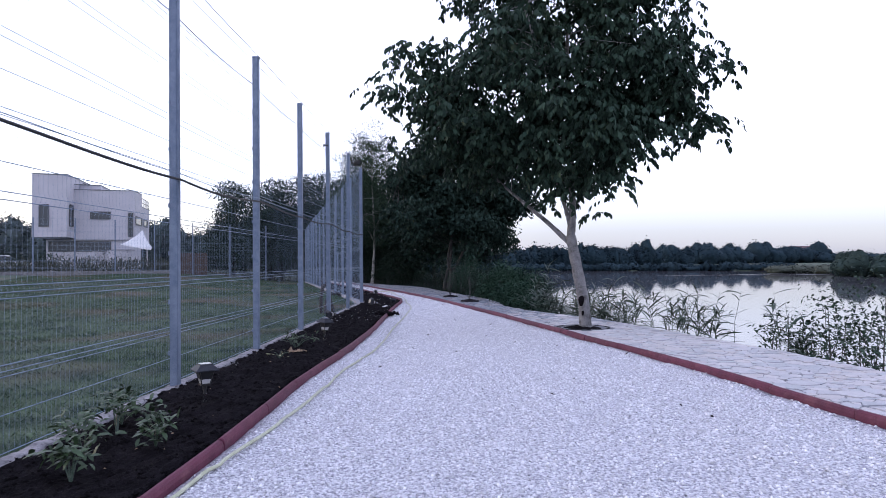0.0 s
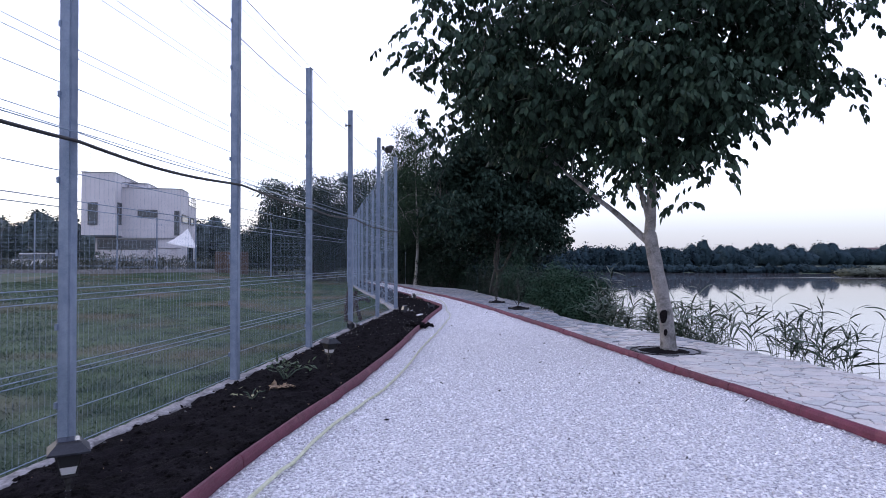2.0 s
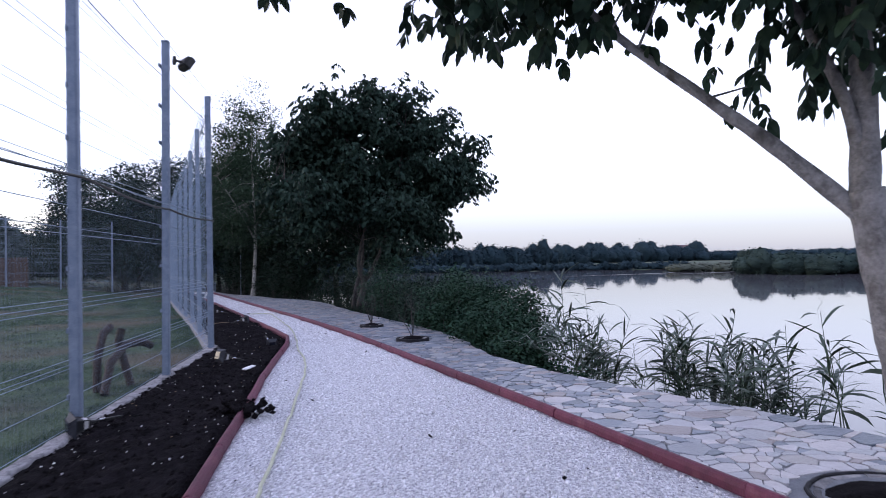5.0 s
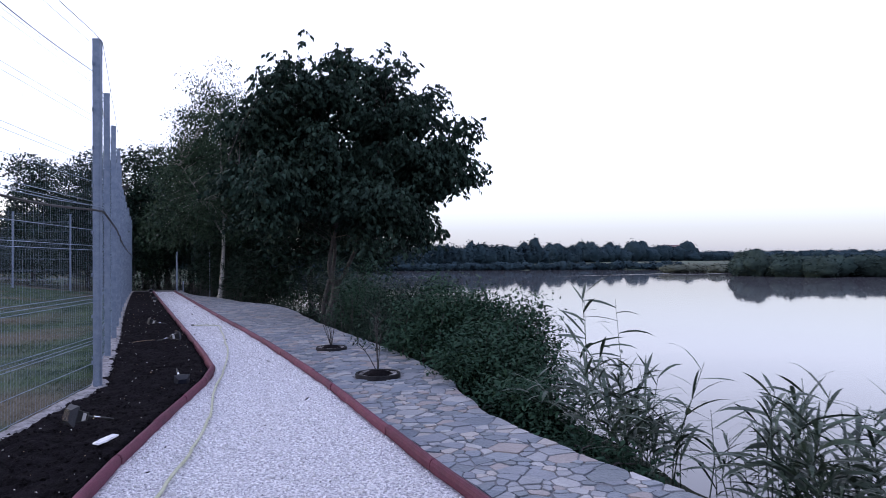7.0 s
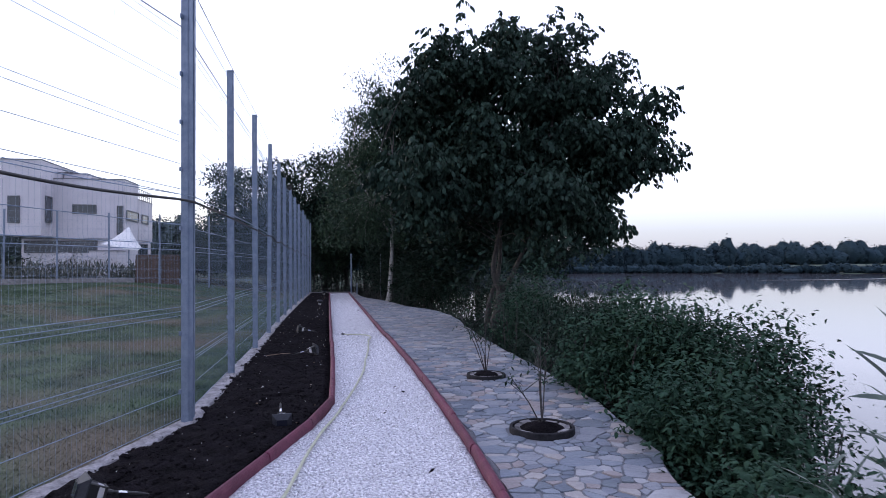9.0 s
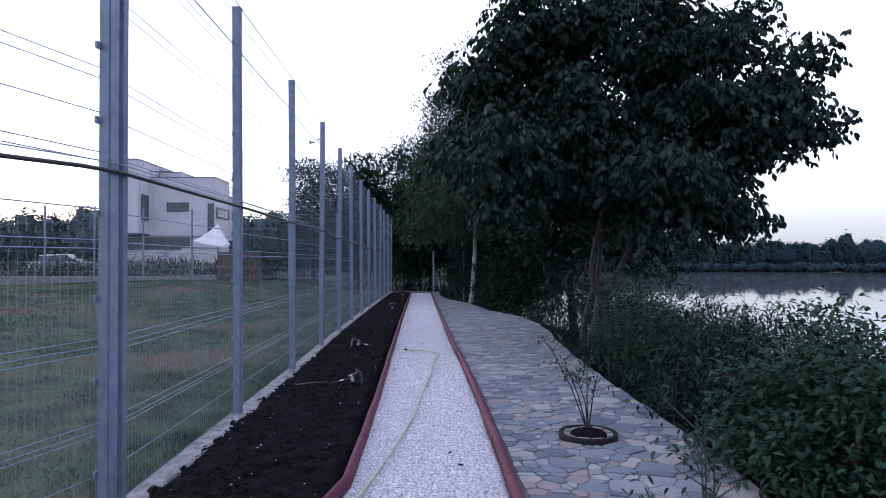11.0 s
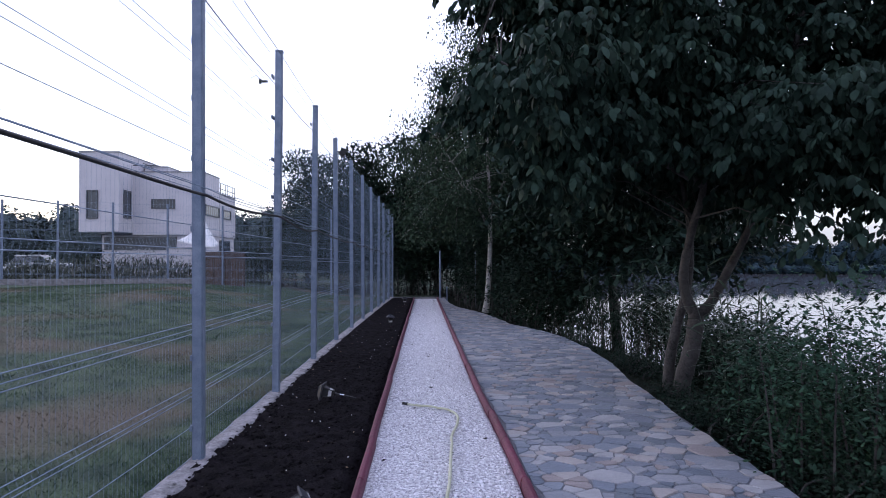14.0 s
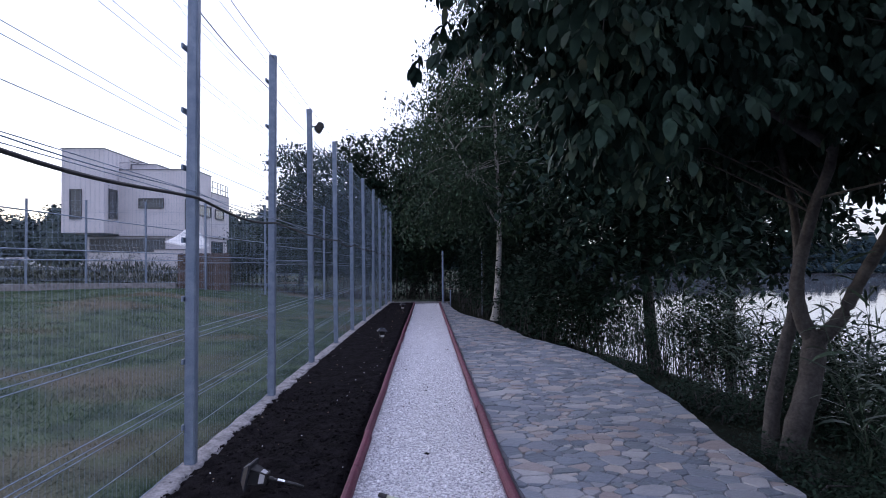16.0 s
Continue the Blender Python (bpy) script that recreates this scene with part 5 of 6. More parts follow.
def stone_ring(at, r, n, label, h=0.06, seed=0):
    """A dark upright edging with pale flat stones laid on its inner side round a heap of soil."""
    top = tagged(new("planting_ring"), label, "planting ring")
    top.location = (*at, 0.0)
    rng = random.Random(seed)
    edge = 0.026
    bm = bmesh.new()
    ring(bm, [(r - edge, -0.03), (r - edge, 0.024 + h), (r - edge * 0.7, 0.03 + h), (r - edge * 0.25, 0.03 + h), (r, 0.024 + h), (r + 0.004, -0.03)], 30)
    for v in bm.verts:
        v.co *= 1 + 0.016 * noise.noise(v.co * 9 + Vector((seed, 0, 0)))
    part("edging", bm, M_RING, top, "dark upright edging")
    for k in range(n):
        a0, a1 = 2 * math.pi * k / n + rng.uniform(0.02, 0.07), 2 * math.pi * (k + 1) / n - rng.uniform(0.02, 0.07)
        w = 0.075 + rng.uniform(-.02, .012)
        hh = 0.022 + h + rng.uniform(-.006, .006)
        bm = bmesh.new()
        vs = []
        for a in (a0, (a0 + a1) / 2, a1):
            c, s = math.cos(a), math.sin(a)
            o = r - edge - 0.004
            vs.append([bm.verts.new((c * q, s * q, z)) for q, z in ((o - w, 0), (o - w + .01, hh - .012), (o - w / 2, hh - 0.002), (o - .01, hh), (o, 0))])
        for a, b in zip(vs, vs[1:]):
            for j in range(4):
                bm.faces.new((a[j], b[j], b[j + 1], a[j + 1]))
        bm.faces.new(vs[0])
        bm.faces.new(vs[-1][::-1])
        part("ring_stone", bm, M_RINGTOP, top)
    bm = bmesh.new()
    ring(bm, [(r - 0.08, 0.006 + h), (r * 0.5, 0.036 + h), (r * 0.2, 0.056 + h), (0.0, 0.062 + h)], 20)
    for v in bm.verts:
        v.co.z += 0.014 * noise.noise(v.co * 24)
    part("soil_fill", bm, M_SOIL, top, "dark soil inside the ring")


stone_ring((5.40, 10.68), 0.46, 12, "low dark ring with flat stones round the tree's foot", 0.006, 1)
stone_ring((5.87, 18.42), 0.27, 11, "raised dark ring with pale flat stones round a sapling", 0.045, 2)
stone_ring((6.03, 20.97), 0.24, 11, "raised dark ring with pale flat stones round a sapling", 0.045, 3)


def sapling(at, stems, label, seed, leaf=M_LEAF):
    top = tagged(new("sapling"), label, "sapling")
    rng = np.random.default_rng(seed)
    v, f, tips = [], [], []
    for dx, dy, h in stems:
        a = Vector((*at, 0.06))
        mid = a + Vector((dx * .4 + rng.normal(0, .01), dy * .4, h * .5))
        b = a + Vector((dx, dy, h))
        tube(v, f, [a, mid, b], [0.0065, 0.005, 0.0025], 6)
        for k in range(5):
            u = rng.uniform(.1, .95)
            p = mid.lerp(b, u)
            q = p + Vector((rng.normal(0, .08), rng.normal(0, .08), rng.uniform(.04, .14)))
            tube(v, f, [p, q], [0.004, 0.002], 4)
            tips.append(tuple(q))
        tips.append(tuple(b))
    put("stem", mesh_of("stem", v, f, M_BARK_DARK, smooth=True), top)
    put("foliage", leaf_cloud("foliage", np.array(tips), rng, 4, 0.04, 0.048, leaf, 0.5, 0.42), top)


sapling((5.87, 18.42), [(0.0, 0.02, 0.75), (-0.03, 0.0, 0.66), (-0.27, -0.04, 0.42), (0.05, 0.04, 0.6)], "thin dark sapling with sparse leaves in a stone ring", 4)
sapling((6.03, 20.97), [(0.0, 0.0, 0.6), (-0.2, 0.02, 0.62), (0.1, 0.0, 0.55), (-0.1, 0.05, 0.5), (-0.33, 0.0, 0.75)], "thin dark sapling with several stems in a stone ring", 9)

# ---- plants and litter in the bed ----
def bed_plant(spots, label, seed, mat, size, leaves=16, h=0.22):
    top = tagged(new("bed_plant"), label, "plant")
    rng = np.random.default_rng(seed)
    tips = []
    for x, y in spots:
        a = Vector((x, y, 0.03))
        for k in range(4):
            b = a + Vector((rng.normal(0, .07), rng.normal(0, .07), h * rng.uniform(.5, 1.1)))
            v, f = [], []
            tube(v, f, [a, a.lerp(b, .5) + Vector((0, 0, .03)), b], [0.006, 0.005, 0.003], 5)
            put("stem", mesh_of("stem", v, f, M_REED, smooth=True), top)
            tips.append(tuple(b))
    put("foliage", leaf_cloud("foliage", np.array(tips), rng, leaves, 0.05, size, mat, -0.15, 0.42), top)


M_BEDLEAF = material("bed_leaf", (0.020, 0.042, 0.018), (0.050, 0.088, 0.038), 6, 0.5, fine=30, bump=0, per_island=0.3)
bed_plant([(-0.95, 4.35), (-0.98, 4.75), (-0.9, 5.2), (-0.95, 5.6)], "leafy green young shrub in the mulch", 1, M_BEDLEAF, 0.072, 24, 0.2)
bed_plant([(-0.68, 5.35), (-0.62, 4.9)], "leafy green young shrub in the mulch", 2, M_BEDLEAF, 0.07, 16, 0.15)
bed_plant([(0.45, 9.45), (0.40, 9.7)], "small tufted green plant in the mulch", 3, M_BEDLEAF, 0.07, 9, 0.16)
bed_plant([(0.21, 8.5)], "small yellowish seedling in the mulch", 5, M_REED_DRY, 0.06, 3, 0.12)


def litter(name, label, spots, rng, size, mat, z, flat=0.35, kind="stuff", category="litter"):
    """Small rough chips, one mesh."""
    n = len(spots)
    base = np.array([(1, 0, 0), (-1, 0, 0), (0, 1, 0), (0, -1, 0), (0, 0, 1), (0, 0, -1)], float)
    tri = np.array([(0, 2, 4), (2, 1, 4), (1, 3, 4), (3, 0, 4), (2, 0, 5), (1, 2, 5), (3, 1, 5), (0, 3, 5)])
    v = base[None] * rng.uniform(0.55, 1.3, (n, 6, 1))
    v = v * (size[0] + (size[1] - size[0]) * rng.uniform(0, 1, (n, 1, 1)) ** 1.6) * np.array([1, rng.uniform(.7, 1), flat])
    a = rng.uniform(0, 6.28, n)
    t = rng.normal(0, 0.45, n)
    c, s = np.cos(a)[:, None], np.sin(a)[:, None]
    x, y, zz = v[..., 0], v[..., 1], v[..., 2]
    ct, st = np.cos(t)[:, None], np.sin(t)[:, None]
    x, zz = x * ct - zz * st, x * st + zz * ct
    v = np.stack([x * c - y * s, x * s + y * c, zz], -1)
    sp = np.asarray(spots, float)
    v[..., 0] += sp[:, :1]
    v[..., 1] += sp[:, 1:2]
    v[..., 2] += (z if np.isscalar(z) else z[:, None]) + fall(sp[:, 1:2])
    f = (np.arange(n)[:, None, None] * 6 + tri[None]).reshape(-1, 3)
    return put(name, fast_mesh(name, v.reshape(-1, 3), f, mat), label=label, category=category, kind=kind)


rl = np.random.default_rng(77)


def between(n, f0, f1, y0, y1, power=1.0):
    y = y0 + (y1 - y0) * rl.uniform(0, 1, n) ** power
    u = rl.uniform(0, 1, n)
    return np.stack([f0(y) + (f1(y) - f0(y)) * u, y], -1)


sp = between(84000, lambda y: kerb_l(y) + 0.01, lambda y: kerb_r(y) - 0.1, 1.0, 48.4, 1.75)
keep = rl.uniform(0, 1, len(sp)) < np.clip((kerb_r(sp[:, 1]) - kerb_l(sp[:, 1])) / 4.6 + 0.12, 0, 1)
sp = sp[keep]
litter("gravel_stones", "loose crushed white marble stones", sp, rl, (0.008, 0.018), M_STONE_CHIP, 0.010 * lumps(sp[:, 0], sp[:, 1], 2.2) + 0.006 * lumps(sp[:, 0], sp[:, 1], 9, 2) + 0.004, 0.7, category="gravel")
# grey chips strewn as painted shadows of the gaps between stones
sp = between(15000, lambda y: kerb_l(y) + 0.01, lambda y: kerb_r(y) - 0.1, 1.5, 48.4, 1.7)
litter("gap_shade_chips", "grey chips that paint the small shadows between the white stones", sp, rl, (0.005, 0.011), M_GAP_SHADE, 0.010 * lumps(sp[:, 0], sp[:, 1], 2.2) + 0.006 * lumps(sp[:, 0], sp[:, 1], 9, 2) + 0.006, 0.5, category="gravel")
sp = between(150, lambda y: kerb_l(y) + 0.02, lambda y: kerb_r(y) - 0.12, 2.0, 48.0)
litter("dead_leaves", "small dark leaf scraps on the gravel", sp, rl, (0.007, 0.03), M_SOIL, 0.018, 0.3)
sp = between(150, lambda y: fence_x(y) + 0.15, lambda y: kerb_l(y) - 0.12, 3.0, 46.0)
litter("wood_chips", "pale wood chips scattered over the mulch", sp, rl, (0.005, 0.014), M_STRAW, 0.05, 0.4)
sp = between(150, lambda y: fence_x(y) + 0.15, lambda y: kerb_l(y) - 0.12, 13.0, 34.0, 1.6)
litter("white_chips", "white stone chips scattered over the mulch", sp, rl, (0.005, 0.011), M_STONE_CHIP, 0.05, 0.6)
sp = between(9000, lambda y: fence_x(y) + 0.1, lambda y: kerb_l(y) - 0.1, 2.5, 30.0)
litter("mulch_crumbs", "dark crumbs of mulch", sp, rl, (0.008, 0.03), M_SOIL, 0.035 + 0.025 * lumps(sp[:, 0], sp[:, 1], 3) + 0.016 * lumps(sp[:, 0], sp[:, 1], 11, 1), 0.6)
sp = np.stack([rl.normal(2.66, .1, 150), rl.normal(14.45, .14, 150)], -1)
litter("spilt_mulch", "heap of mulch spilt over the kerb", sp, rl, (0.02, 0.05), M_SOIL, 0.045 + 0.05 * rl.uniform(0, 1, 150), 0.7)
sp = between(300, lambda y: fence_x(y) + 0.02, lambda y: fence_x(y) + 0.26, 2.0, 40.0)
litter("footing_rubble", "crumbs of concrete along the footing", sp, rl, (0.006, 0.02), M_CONCRETE, 0.03, 0.5)
litter("straw_clump", "clump of dry straw on the mulch", np.stack([rl.normal(0.43, .07, 60), rl.normal(8.96, .04, 60)], -1), rl, (0.015, 0.04), M_STRAW, 0.06, 0.15)

# ---- offcuts of pipe leaning behind the fence ----
M_PIPE = material("brown_pipe", (0.010, 0.007, 0.008), (0.028, 0.018, 0.02), 14, 0.7, fine=60)
for label, pts in (("bent brown ribbed pipe end standing in the grass", [(1.42, 16.6, -0.05), (1.42, 16.7, 0.3), (1.47, 16.85, 0.56), (1.55, 17.0, 0.63)]),
                   ("bent brown ribbed pipe end arching over the grass", [(1.50, 16.4, -0.05), (1.55, 16.6, 0.25), (1.68, 17.0, 0.40), (1.86, 17.2, 0.41), (1.98, 17.34, 0.33)]),
                   ("short brown ribbed pipe end standing in the grass", [(1.75, 16.9, -0.05), (1.68, 16.95, 0.2), (1.62, 17.0, 0.45), (1.66, 17.0, 0.62)])):
    v, f = [], []
    tube(v, f, [Vector(pts[i]).lerp(Vector(pts[i + 1]), u / 6) for i in range(len(pts) - 1) for u in range(6)], [0.042 + 0.005 * (i % 2) for i in range(6 * (len(pts) - 1))], 10)
    put("pipe_offcut", mesh_of("pipe_offcut", v, f, M_PIPE, smooth=True), label=label, category="pipe")

# ---- poles at the end of the path ----
for x, y, h, r, label in ((5.42, END - 0.1, 1.98, 0.045, "thin grey pole at the end of the path"), (5.72, END - 0.2, 0.38, 0.03, "short pale stake at the end of the path"), (6.72, 45.0, 1.9, 0.025, "thin grey pole among the shrubs")):
    bm = bmesh.new()
    ring(bm, [(r, -0.4), (r, h - 0.02), (r * .7, h)], 10)
    me = bpy.data.meshes.new("pole")
    bm.to_mesh(me)
    bm.free()
    me.materials.append(M_STEEL)
    put("pole", me, label=label, category="pole").location = (x, y, 0)

# ---- the house across the field ----
M_CLAD = material("pale_cladding", (0.47, 0.455, 0.50), (0.56, 0.54, 0.585), 0.8, 0.55, fine=12, bump=0.05)
M_ROOF = material("roof_edge", (0.12, 0.12, 0.14), (0.2, 0.2, 0.23), 3, 0.6, fine=20)
M_PANE = plain("window_pane", (0.05, 0.06, 0.075), 0.08)
M_FRAME = plain("window_frame", (0.05, 0.055, 0.065), 0.5)
house = tagged(new("house"), "modern white house of stacked boxes with pale ribbed cladding", "house")


def wall_box(name, x0, x1, y0, y1, z0, z1, ribs=True):
    bm = bmesh.new()
    box(bm, x0, x1, y0, y1, z0, z1)
    ob = part(name, bm, M_CLAD, house)
    if ribs:
        bm = bmesh.new()
        n = int((x1 - x0) / 0.3)
        for k in range(n):
            x = x0 + 0.15 + k * 0.3
            box(bm, x - .012, x + .012, y0 - .010, y0 - .002, z0, z1)
        n = int((y1 - y0) / 0.3)
        for k in range(n):
            y = y0 + 0.15 + k * 0.3
            box(bm, x1 + .002, x1 + .010, y - .012, y + .012, z0, z1)
        tagged(part("rib", bm, M_CLAD, ob), kind="stuff")
    bm = bmesh.new()
    box(bm, x0 - .05, x1 + .05, y0 - .06, y1 + .05, z1, z1 + .06)
    part("coping", bm, M_ROOF, ob, "thin grey roof edge")
    return ob


def house_window(face, a0, a1, z0, z1, at):
    """face 'y': in a wall facing -y at y=at; 'x': facing +x at x=at."""
    def b(bm, p0, p1, q0, q1, d0, d1):
        if face == "y":
            box(bm, p0, p1, at - d1, at - d0, q0, q1)
        else:
            box(bm, at + d0, at + d1, p0, p1, q0, q1)
    bm = bmesh.new()
    t = 0.09
    for p0, p1, q0, q1 in ((a0 - t, a0, z0 - t, z1 + t), (a1, a1 + t, z0 - t, z1 + t), (a0, a1, z0 - t, z0), (a0, a1, z1, z1 + t)):
        b(bm, p0, p1, q0, q1, 0.004, 0.07)
    w = part("window", bm, M_FRAME, house)
    bm = bmesh.new()
    b(bm, a0, a1, z0, z1, 0.005, 0.02)
    part("pane", bm, M_PANE, w, "dark glass")


wall_box("upper_block", -20.15, -17.3, 66.5, 76.0, 4.5, 10.25)
wall_box("main_block", -17.3, -12.0, 68.7, 72.5, 4.35, 9.1)
wall_box("terrace_block", -17.3, -11.98, 72.6, 76.9, 4.35, 7.85)
wall_box("stair_block", -17.2, -15.4, 70.5, 75.0, 9.2, 9.75, False)
wall_box("ground_floor", -19.7, -12.1, 69.0, 76.8, 0.3, 4.33, False)
wall_box("low_wall", -14.1, -12.05, 67.0, 68.9, 0.3, 3.3, False)
house.location = (0.05, 0, -0.77)
house_window("y", -19.49, -18.85, 5.52, 7.4, 66.47)
house_window("x", 67.2, 68.2, 5.6, 7.5, -17.27)
house_window("y", -15.8, -14.2, 6.42, 6.97, 68.67)
house_window("y", -12.5, -12.2, 4.7, 6.9, 68.67)
house_window("y", -19.4, -14.2, 3.3, 4.1, 68.97)
house_window("x", 69.0, 72.2, 5.95, 6.6, -11.96)
house_window("x", 73.3, 75.2, 5.95, 6.55, -11.94)
house_window("x", 72.8, 75.4, 1.2, 4.0, -12.07)
bm = bmesh.new()
for k in range(13):
    y = 68.9 + k * 0.66
    box(bm, -12.06, -12.02, y - .02, y + .02, 7.85, 8.8)
for z in (8.3, 8.78):
    box(bm, -12.07, -12.01, 68.9, 76.85, z, z + .04)
part("terrace_rail", bm, M_FRAME, house, "thin dark terrace railing")
bm = bmesh.new()
box(bm, -16.6, -16.55, 68.75, 74, 9.75, 9.8)
box(bm, -17.3, -15.6, 68.72, 68.77, 9.6, 9.65)
part("roof_pipe", bm, M_FRAME, house)

# the white sun sail beside the house
M_SAIL = material("white_sailcloth", (0.70, 0.70, 0.73), (0.80, 0.80, 0.82), 3, 0.8, fine=40, bump=0.05)
sail = tagged(new("sun_sail"), "white pyramid-shaped sun sail on a pole", "sun sail")
sail.location = (-0.3, 0, -0.8)
corners = [Vector((-12.1, 64.6, 3.8)), Vector((-9.5, 64.2, 3.3)), Vector((-9.7, 66.2, 3.6)), Vector((-11.7, 66.4, 3.9))]
apex = Vector((-10.35, 65.2, 5.15))
bm = bmesh.new()
N = 8
for k in range(4):
    a, b = corners[k], corners[(k + 1) % 4]
    grid = []
    for i in range(N + 1):
        u = i / N
        row = []
        for j in range(N + 1):
            t = j / N
            p = a.lerp(b, t).lerp(apex, u)
            p.z -= 0.55 * u * (1 - u) + 0.2 * t * (1 - t) * (1 - u)
            row.append(bm.verts.new(p))
        grid.append(row)
    for i in range(N):
        for j in range(N):
            bm.faces.new((grid[i][j], grid[i][j + 1], grid[i + 1][j + 1], grid[i + 1][j]))
bmesh.ops.remove_doubles(bm, verts=bm.verts[:], dist=0.001)
bmesh.ops.solidify(bm, geom=bm.faces[:], thickness=0.02)
part("cloth", bm, M_SAIL, sail, smooth=True)
bm = bmesh.new()
ring(bm, [(0.05, 0.3), (0.05, 5.0)], 10, Matrix.Translation((apex.x, apex.y, 0)))
part("pole", bm, M_STEEL, sail)

M_WHITE_FLOWER = material("white_blossom", (0.16, 0.17, 0.17), (0.42, 0.42, 0.44), 0.9, 0.8, fine=6, bump=0, per_island=0.4)
shrub("pale flowering shrub in front of the house", [(-13.2, 61.5, 1.3, 1.3, 0.8, 1.1), (-15.2, 62, 1.3, 1.1, 0.8, 1), (-11.6, 62, 1, 1, 0.8, 0.9)], 300, 9, 0.22, M_WHITE_FLOWER, 71, spread=0.25)
shrub("dark clipped shrub in front of the house", [(-17.5, 63, 1, 1.8, 0.9, 1.1), (-20.5, 63, 0.9, 1.8, 0.9, 1), (-8, 60, 0.7, 1.6, 0.9, 0.8)], 400, 10, 0.25, M_LEAF_DARK, 72, spread=0.25)
sp = np.stack([rl.uniform(-30, -4, 900), rl.uniform(51.0, 56.0, 900)], -1)
M_WEED = material("rank_weeds", (0.038, 0.046, 0.040), (0.082, 0.092, 0.074), 0.8, 0.9, fine=6, bump=0, per_island=0.4)
put("tall_weeds", leaf_cloud("tall_weeds", np.c_[sp, rl.uniform(0.45, 1.35, 900)], rl, 9, 0.22, 0.35, M_WEED, -0.9, 0.2), label="grey-green tall weeds behind the plinth wall", category="weeds", kind="stuff")


def parked_car(at, yaw, paint):
    car = tagged(new("car"), "pale parked car half hidden behind the field fence", "car")
    car.matrix_world = pose(*at, 0, 0, yaw)
    bm = bmesh.new()
    prof = [(-2.1, 0.35), (-2.15, 0.75), (-1.9, 0.92), (-1.2, 0.98), (1.1, 0.95), (1.95, 0.85), (2.12, 0.6), (2.1, 0.35)]
    rows = [[bm.verts.new((x, y, z)) for x, z in prof] for y in (-0.85, 0.85)]
    n = len(prof)
    for i in range(n):
        bm.faces.new((rows[0][i], rows[0][(i + 1) % n], rows[1][(i + 1) % n], rows[1][i]))
    bm.faces.new(rows[0][::-1])
    bm.faces.new(rows[1])
    bmesh.ops.bevel(bm, geom=bm.edges[:], offset=0.05, segments=2, affect="EDGES")
    part("body", bm, paint, car)
    bm = bmesh.new()
    prof = [(-1.7, 0.95), (-1.35, 1.38), (0.1, 1.45), (0.95, 0.95)]
    rows = [[bm.verts.new((x, y * (0.8 if z > 1.2 else 0.95), z)) for x, z in prof] for y in (-0.8, 0.8)]
    for i in range(4):
        bm.faces.new((rows[0][i], rows[0][(i + 1) % 4], rows[1][(i + 1) % 4], rows[1][i]))
    bm.faces.new(rows[0][::-1])
    bm.faces.new(rows[1])
    part("window_band", bm, M_PANE, car, "dark glass")
    bm = bmesh.new()
    box(bm, -1.4, 0.12, -0.62, 0.62, 1.42, 1.49)
    bmesh.ops.bevel(bm, geom=bm.edges[:], offset=0.02, segments=1, affect="EDGES")
    part("roof", bm, paint, car)
    for x in (-1.3, 1.3):
        for y in (-0.83, 0.83):
            bm = bmesh.new()
            ring(bm, [(0.2, -0.1), (0.31, -0.1), (0.33, -0.05), (0.33, 0.05), (0.31, 0.1), (0.2, 0.1)], 20, pose(x, y, 0.33, 90))
            part("wheel", bm, M_BLACK, car)


M_CAR = plain("pale_car_paint", (0.62, 0.63, 0.66), 0.3)
for x, y, yaw in ((-25.0, 70.0, 12), (-21.4, 64.4, 4)):
    parked_car((x, y, float(ground_z(x, y)) + 0.0), yaw, M_CAR)

# ---- grass blades on the lawn beside the fence ----
def grass(n):
    y = rl.uniform(2.0, 50.0, n)
    x = fence_x(y) - 0.12 - 16 * rl.uniform(0, 1, n) ** 1.9
    z = ground_z(x, y)
    a = rl.uniform(0, 6.28, n)
    tuft = np.sin(x * 1.3 + np.sin(y * 0.7)) * np.sin(y * 1.1) + 0.6 * np.sin(x * 4.1 + y) * np.sin(y * 3.3)
    h = rl.uniform(0.012, 0.045, n) * (1 + 0.9 * np.clip(tuft, 0, 1.2))
    w = rl.uniform(0.0018, 0.0042, n) * (1 + (fence_x(y) - x) * 0.16)
    lean = rl.normal(0, 0.9, (n, 2)) * h[:, None]
    p = np.stack([x, y, z - 0.004], -1)
    s = np.stack([np.cos(a) * w, np.sin(a) * w, 0 * a], -1)
    tip = p + np.c_[lean, h]
    v = np.stack([p - s, p + s, tip], 1).reshape(-1, 3)
    return fast_mesh("grass", v, np.arange(3 * n).reshape(-1, 3), M_BLADE)


put("grass", grass(420000), label="short patchy lawn grass, green and dry brown", category="grass", kind="stuff")

# ---- flagstones of the paving, pieces last ----
def clip_poly(poly, px, py, nx, ny):
    """Keeps the side of a convex polygon where (p - (px, py)) . n <= 0."""
    out = []
    for i in range(len(poly)):
        a, b = poly[i], poly[(i + 1) % len(poly)]
        da = (a[0] - px) * nx + (a[1] - py) * ny
        db = (b[0] - px) * nx + (b[1] - py) * ny
        if da <= 0:
            out.append(a)
        if da * db < 0:
            t = da / (da - db)
            out.append((a[0] + (b[0] - a[0]) * t, a[1] + (b[1] - a[1]) * t))
    return out


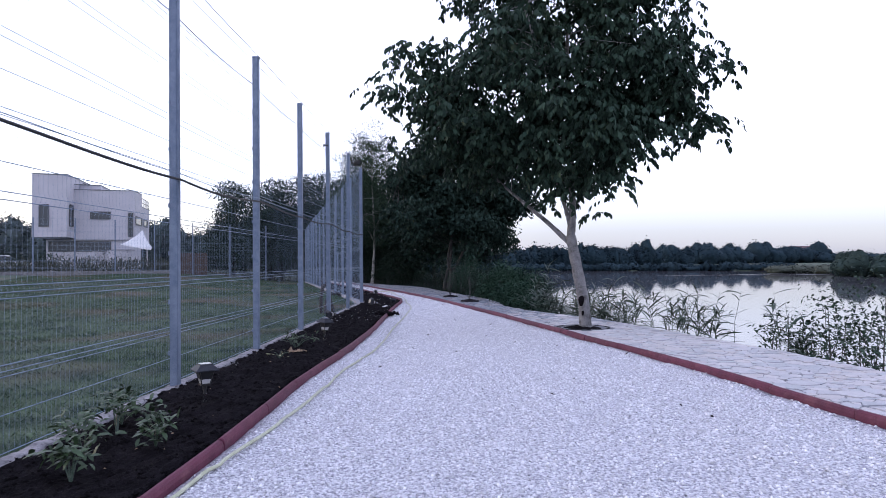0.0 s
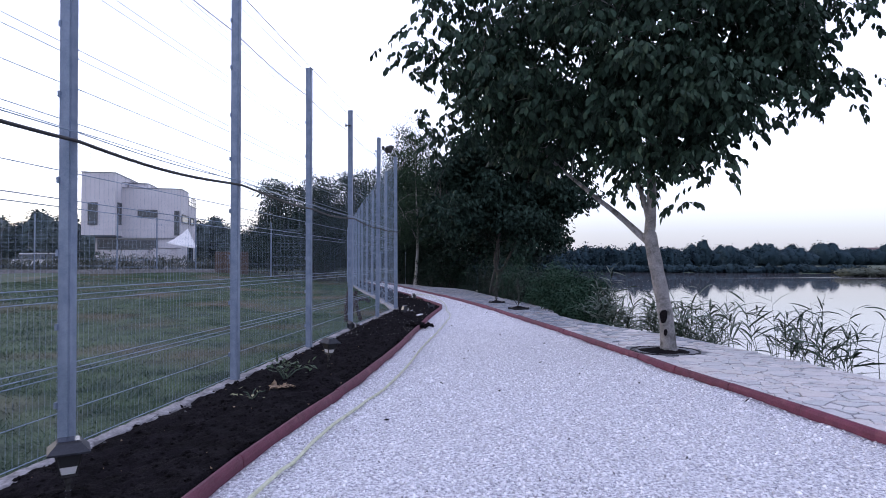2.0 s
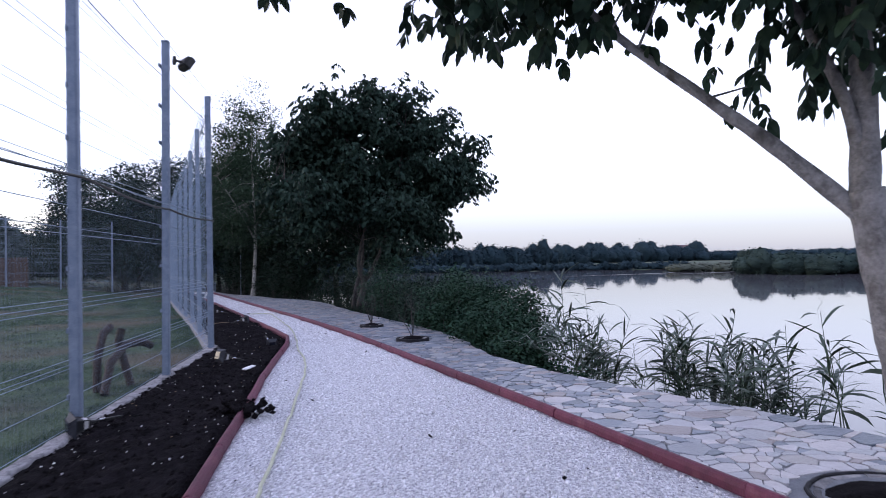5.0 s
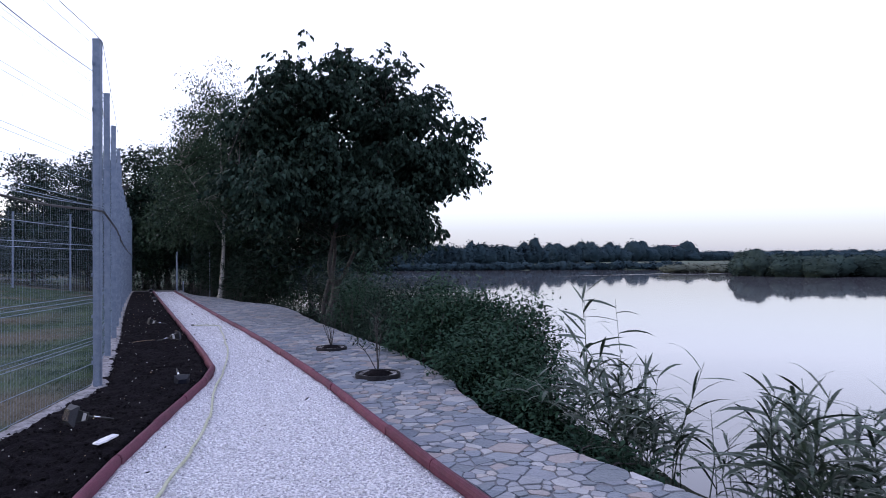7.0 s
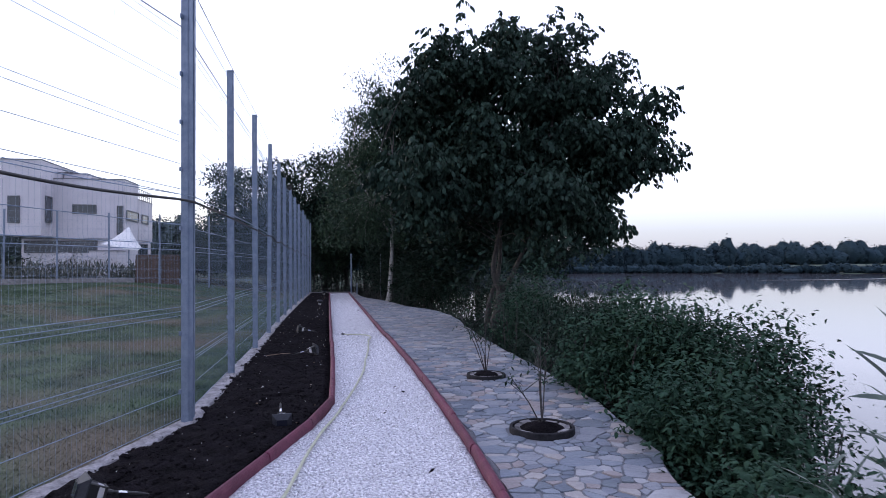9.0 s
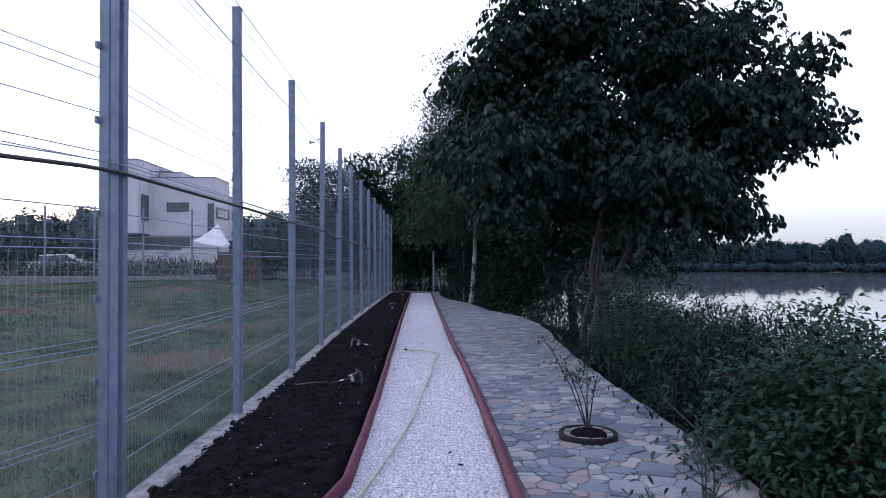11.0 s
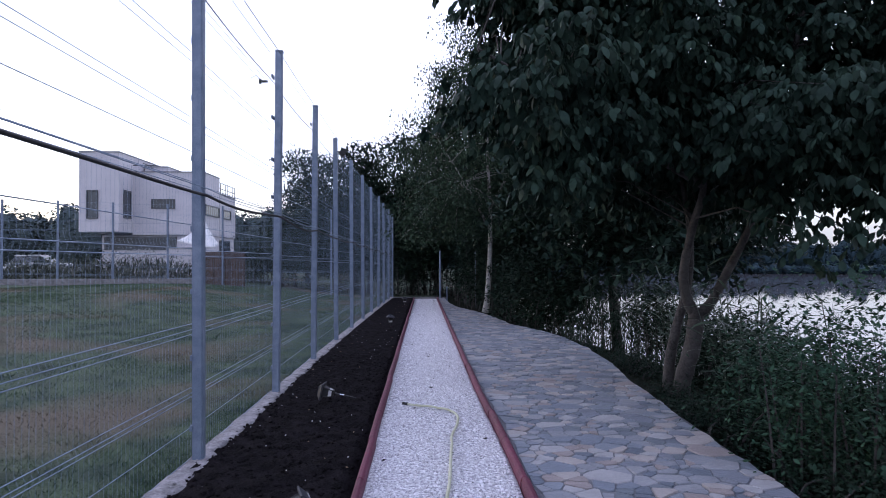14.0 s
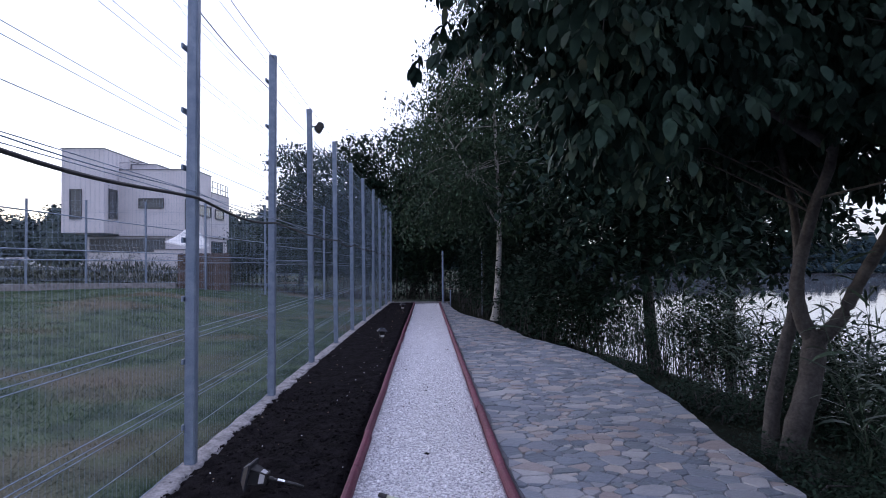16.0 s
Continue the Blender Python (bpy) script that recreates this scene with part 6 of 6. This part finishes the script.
def flagstones():
    rng = random.Random(12)
    pts, cell = [], {}
    y0, y1 = -5.4, END - 0.1
    for _ in range(52000):
        y = rng.uniform(y0, y1)
        x = float(kerb_r(y)) + rng.uniform(0.02, 1) * (float(pave_edge(y)) - float(kerb_r(y)) - 0.04)
        r = rng.choice((0.045, 0.06, 0.08, 0.10, 0.13, 0.17))
        gx, gy = int(x / 0.4), int(y / 0.4)
        ok = True
        for i in (-1, 0, 1):
            for j in (-1, 0, 1):
                for qx, qy, qr in cell.get((gx + i, gy + j), ()):
                    if math.hypot((qx - x) * 0.85, (qy - y) * 1.25) < (r + qr) * 0.66:
                        ok = False
        if ok:
            cell.setdefault((gx, gy), []).append((x, y, r))
            pts.append((x, y, r))
    stones = []
    rings = ((5.40, 10.68, 0.47), (5.87, 18.42, 0.28), (6.03, 20.97, 0.25))
    for x, y, r in pts:
        if any(math.hypot(x - a, y - b) < c + 0.02 for a, b, c in rings):
            continue
        poly = [(x - .5, y - .5), (x + .5, y - .5), (x + .5, y + .5), (x - .5, y + .5)]
        gx, gy = int(x / 0.4), int(y / 0.4)
        near = [q for i in (-2, -1, 0, 1, 2) for j in (-2, -1, 0, 1, 2) for q in cell.get((gx + i, gy + j), ()) if (q[0], q[1]) != (x, y)]
        gap = rng.uniform(0.002, 0.004) if y < 13.5 else rng.uniform(0.004, 0.008)
        for qx, qy, qr in near:
            d = math.hypot(qx - x, qy - y)
            if d > 0.95 or not poly:
                continue
            nx, ny = (qx - x) / d, (qy - y) / d
            k = d * r / (r + qr) - gap
            poly = clip_poly(poly, x + nx * k, y + ny * k, nx, ny)
        for fn, sgn, off in ((kerb_r, -1, 0.012), (pave_edge, 1, -0.005)):
            if not poly:
                break
            ya, yb = y - 0.1, y + 0.1
            tx, ty = float(fn(yb)) - float(fn(ya)), 0.2
            L = math.hypot(tx, ty)
            poly = clip_poly(poly, float(fn(y)) + off, y, sgn * ty / L, -sgn * tx / L)
        for a, b, c in rings:
            d = math.hypot(a - x, b - y)
            if poly and d < c + 0.5:
                nx, ny = (a - x) / d, (b - y) / d
                poly = clip_poly(poly, a - nx * (c + .01), b - ny * (c + .01), nx, ny)
        if len(poly) < 3:
            continue
        out = []
        for i in range(len(poly)):
            a, b = Vector(poly[i]), Vector(poly[(i + 1) % len(poly)])
            if (b - a).length < 0.02:
                continue
            e = min(0.3, 0.006 / (b - a).length + rng.uniform(0, .03))
            out += [a.lerp(b, e)] + ([a.lerp(b, 0.5)] if (b - a).length > 0.16 else []) + [a.lerp(b, 1 - e)]
        if len(out) < 5:
            continue
        out = [p + Vector((noise.noise(Vector((p.x * 2.3, p.y * 2.3, 3.1))), noise.noise(Vector((p.x * 2.3, p.y * 2.3, 9.7))))) * 0.06 for p in out]
        if any(p.x < float(kerb_r(p.y)) + 0.004 for p in out):
            out = [Vector((max(p.x, float(kerb_r(p.y)) + 0.005), p.y)) for p in out]
        cx, cy = sum(p.x for p in out) / len(out), sum(p.y for p in out) / len(out)
        stones.append((cx, cy, [(p.x - cx, p.y - cy) for p in out], 0.032 + rng.uniform(-.004, .006), rng.uniform(-.012, .012), rng.uniform(-.012, .012)))
    return stones


def stone_mesh(outline, h, tx, ty):
    n = len(outline)
    v, f = [], []
    for k, z in ((1.02, -0.03), (1.0, h - 0.004), (0.98, h)):
        for x, y in outline:
            v.append((x * k, y * k, z + (tx * x + ty * y if z > 0 else 0)))
    for r in (0, 1):
        for i in range(n):
            j = (i + 1) % n
            f.append((r * n + i, r * n + j, (r + 1) * n + j, (r + 1) * n + i))
    f.append(tuple(range(2 * n, 3 * n)))
    return v, f


stones = sorted(flagstones(), key=lambda s: s[1])
near = [s for s in stones if s[1] > 13.0][:300]
chosen = set(id(s) for s in near)
rest = {False: ([], []), True: ([], [])}
pick = random.Random(31)
for s in stones:
    v, f = stone_mesh(s[2], s[3], s[4], s[5])
    # stones painted with sky sheen thin out between y 9.5 and 15.5
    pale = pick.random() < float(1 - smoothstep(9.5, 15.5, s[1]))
    if id(s) in chosen:
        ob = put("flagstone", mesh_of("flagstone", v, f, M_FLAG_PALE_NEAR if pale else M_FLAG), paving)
        ob.location = (s[0], s[1], float(fall(s[1])))
    else:
        rv, rf = rest[pale]
        b = len(rv)
        dz = float(fall(s[1]))
        rv += [(x + s[0], y + s[1], z + dz) for x, y, z in v]
        rf += [tuple(i + b for i in q) for q in f]
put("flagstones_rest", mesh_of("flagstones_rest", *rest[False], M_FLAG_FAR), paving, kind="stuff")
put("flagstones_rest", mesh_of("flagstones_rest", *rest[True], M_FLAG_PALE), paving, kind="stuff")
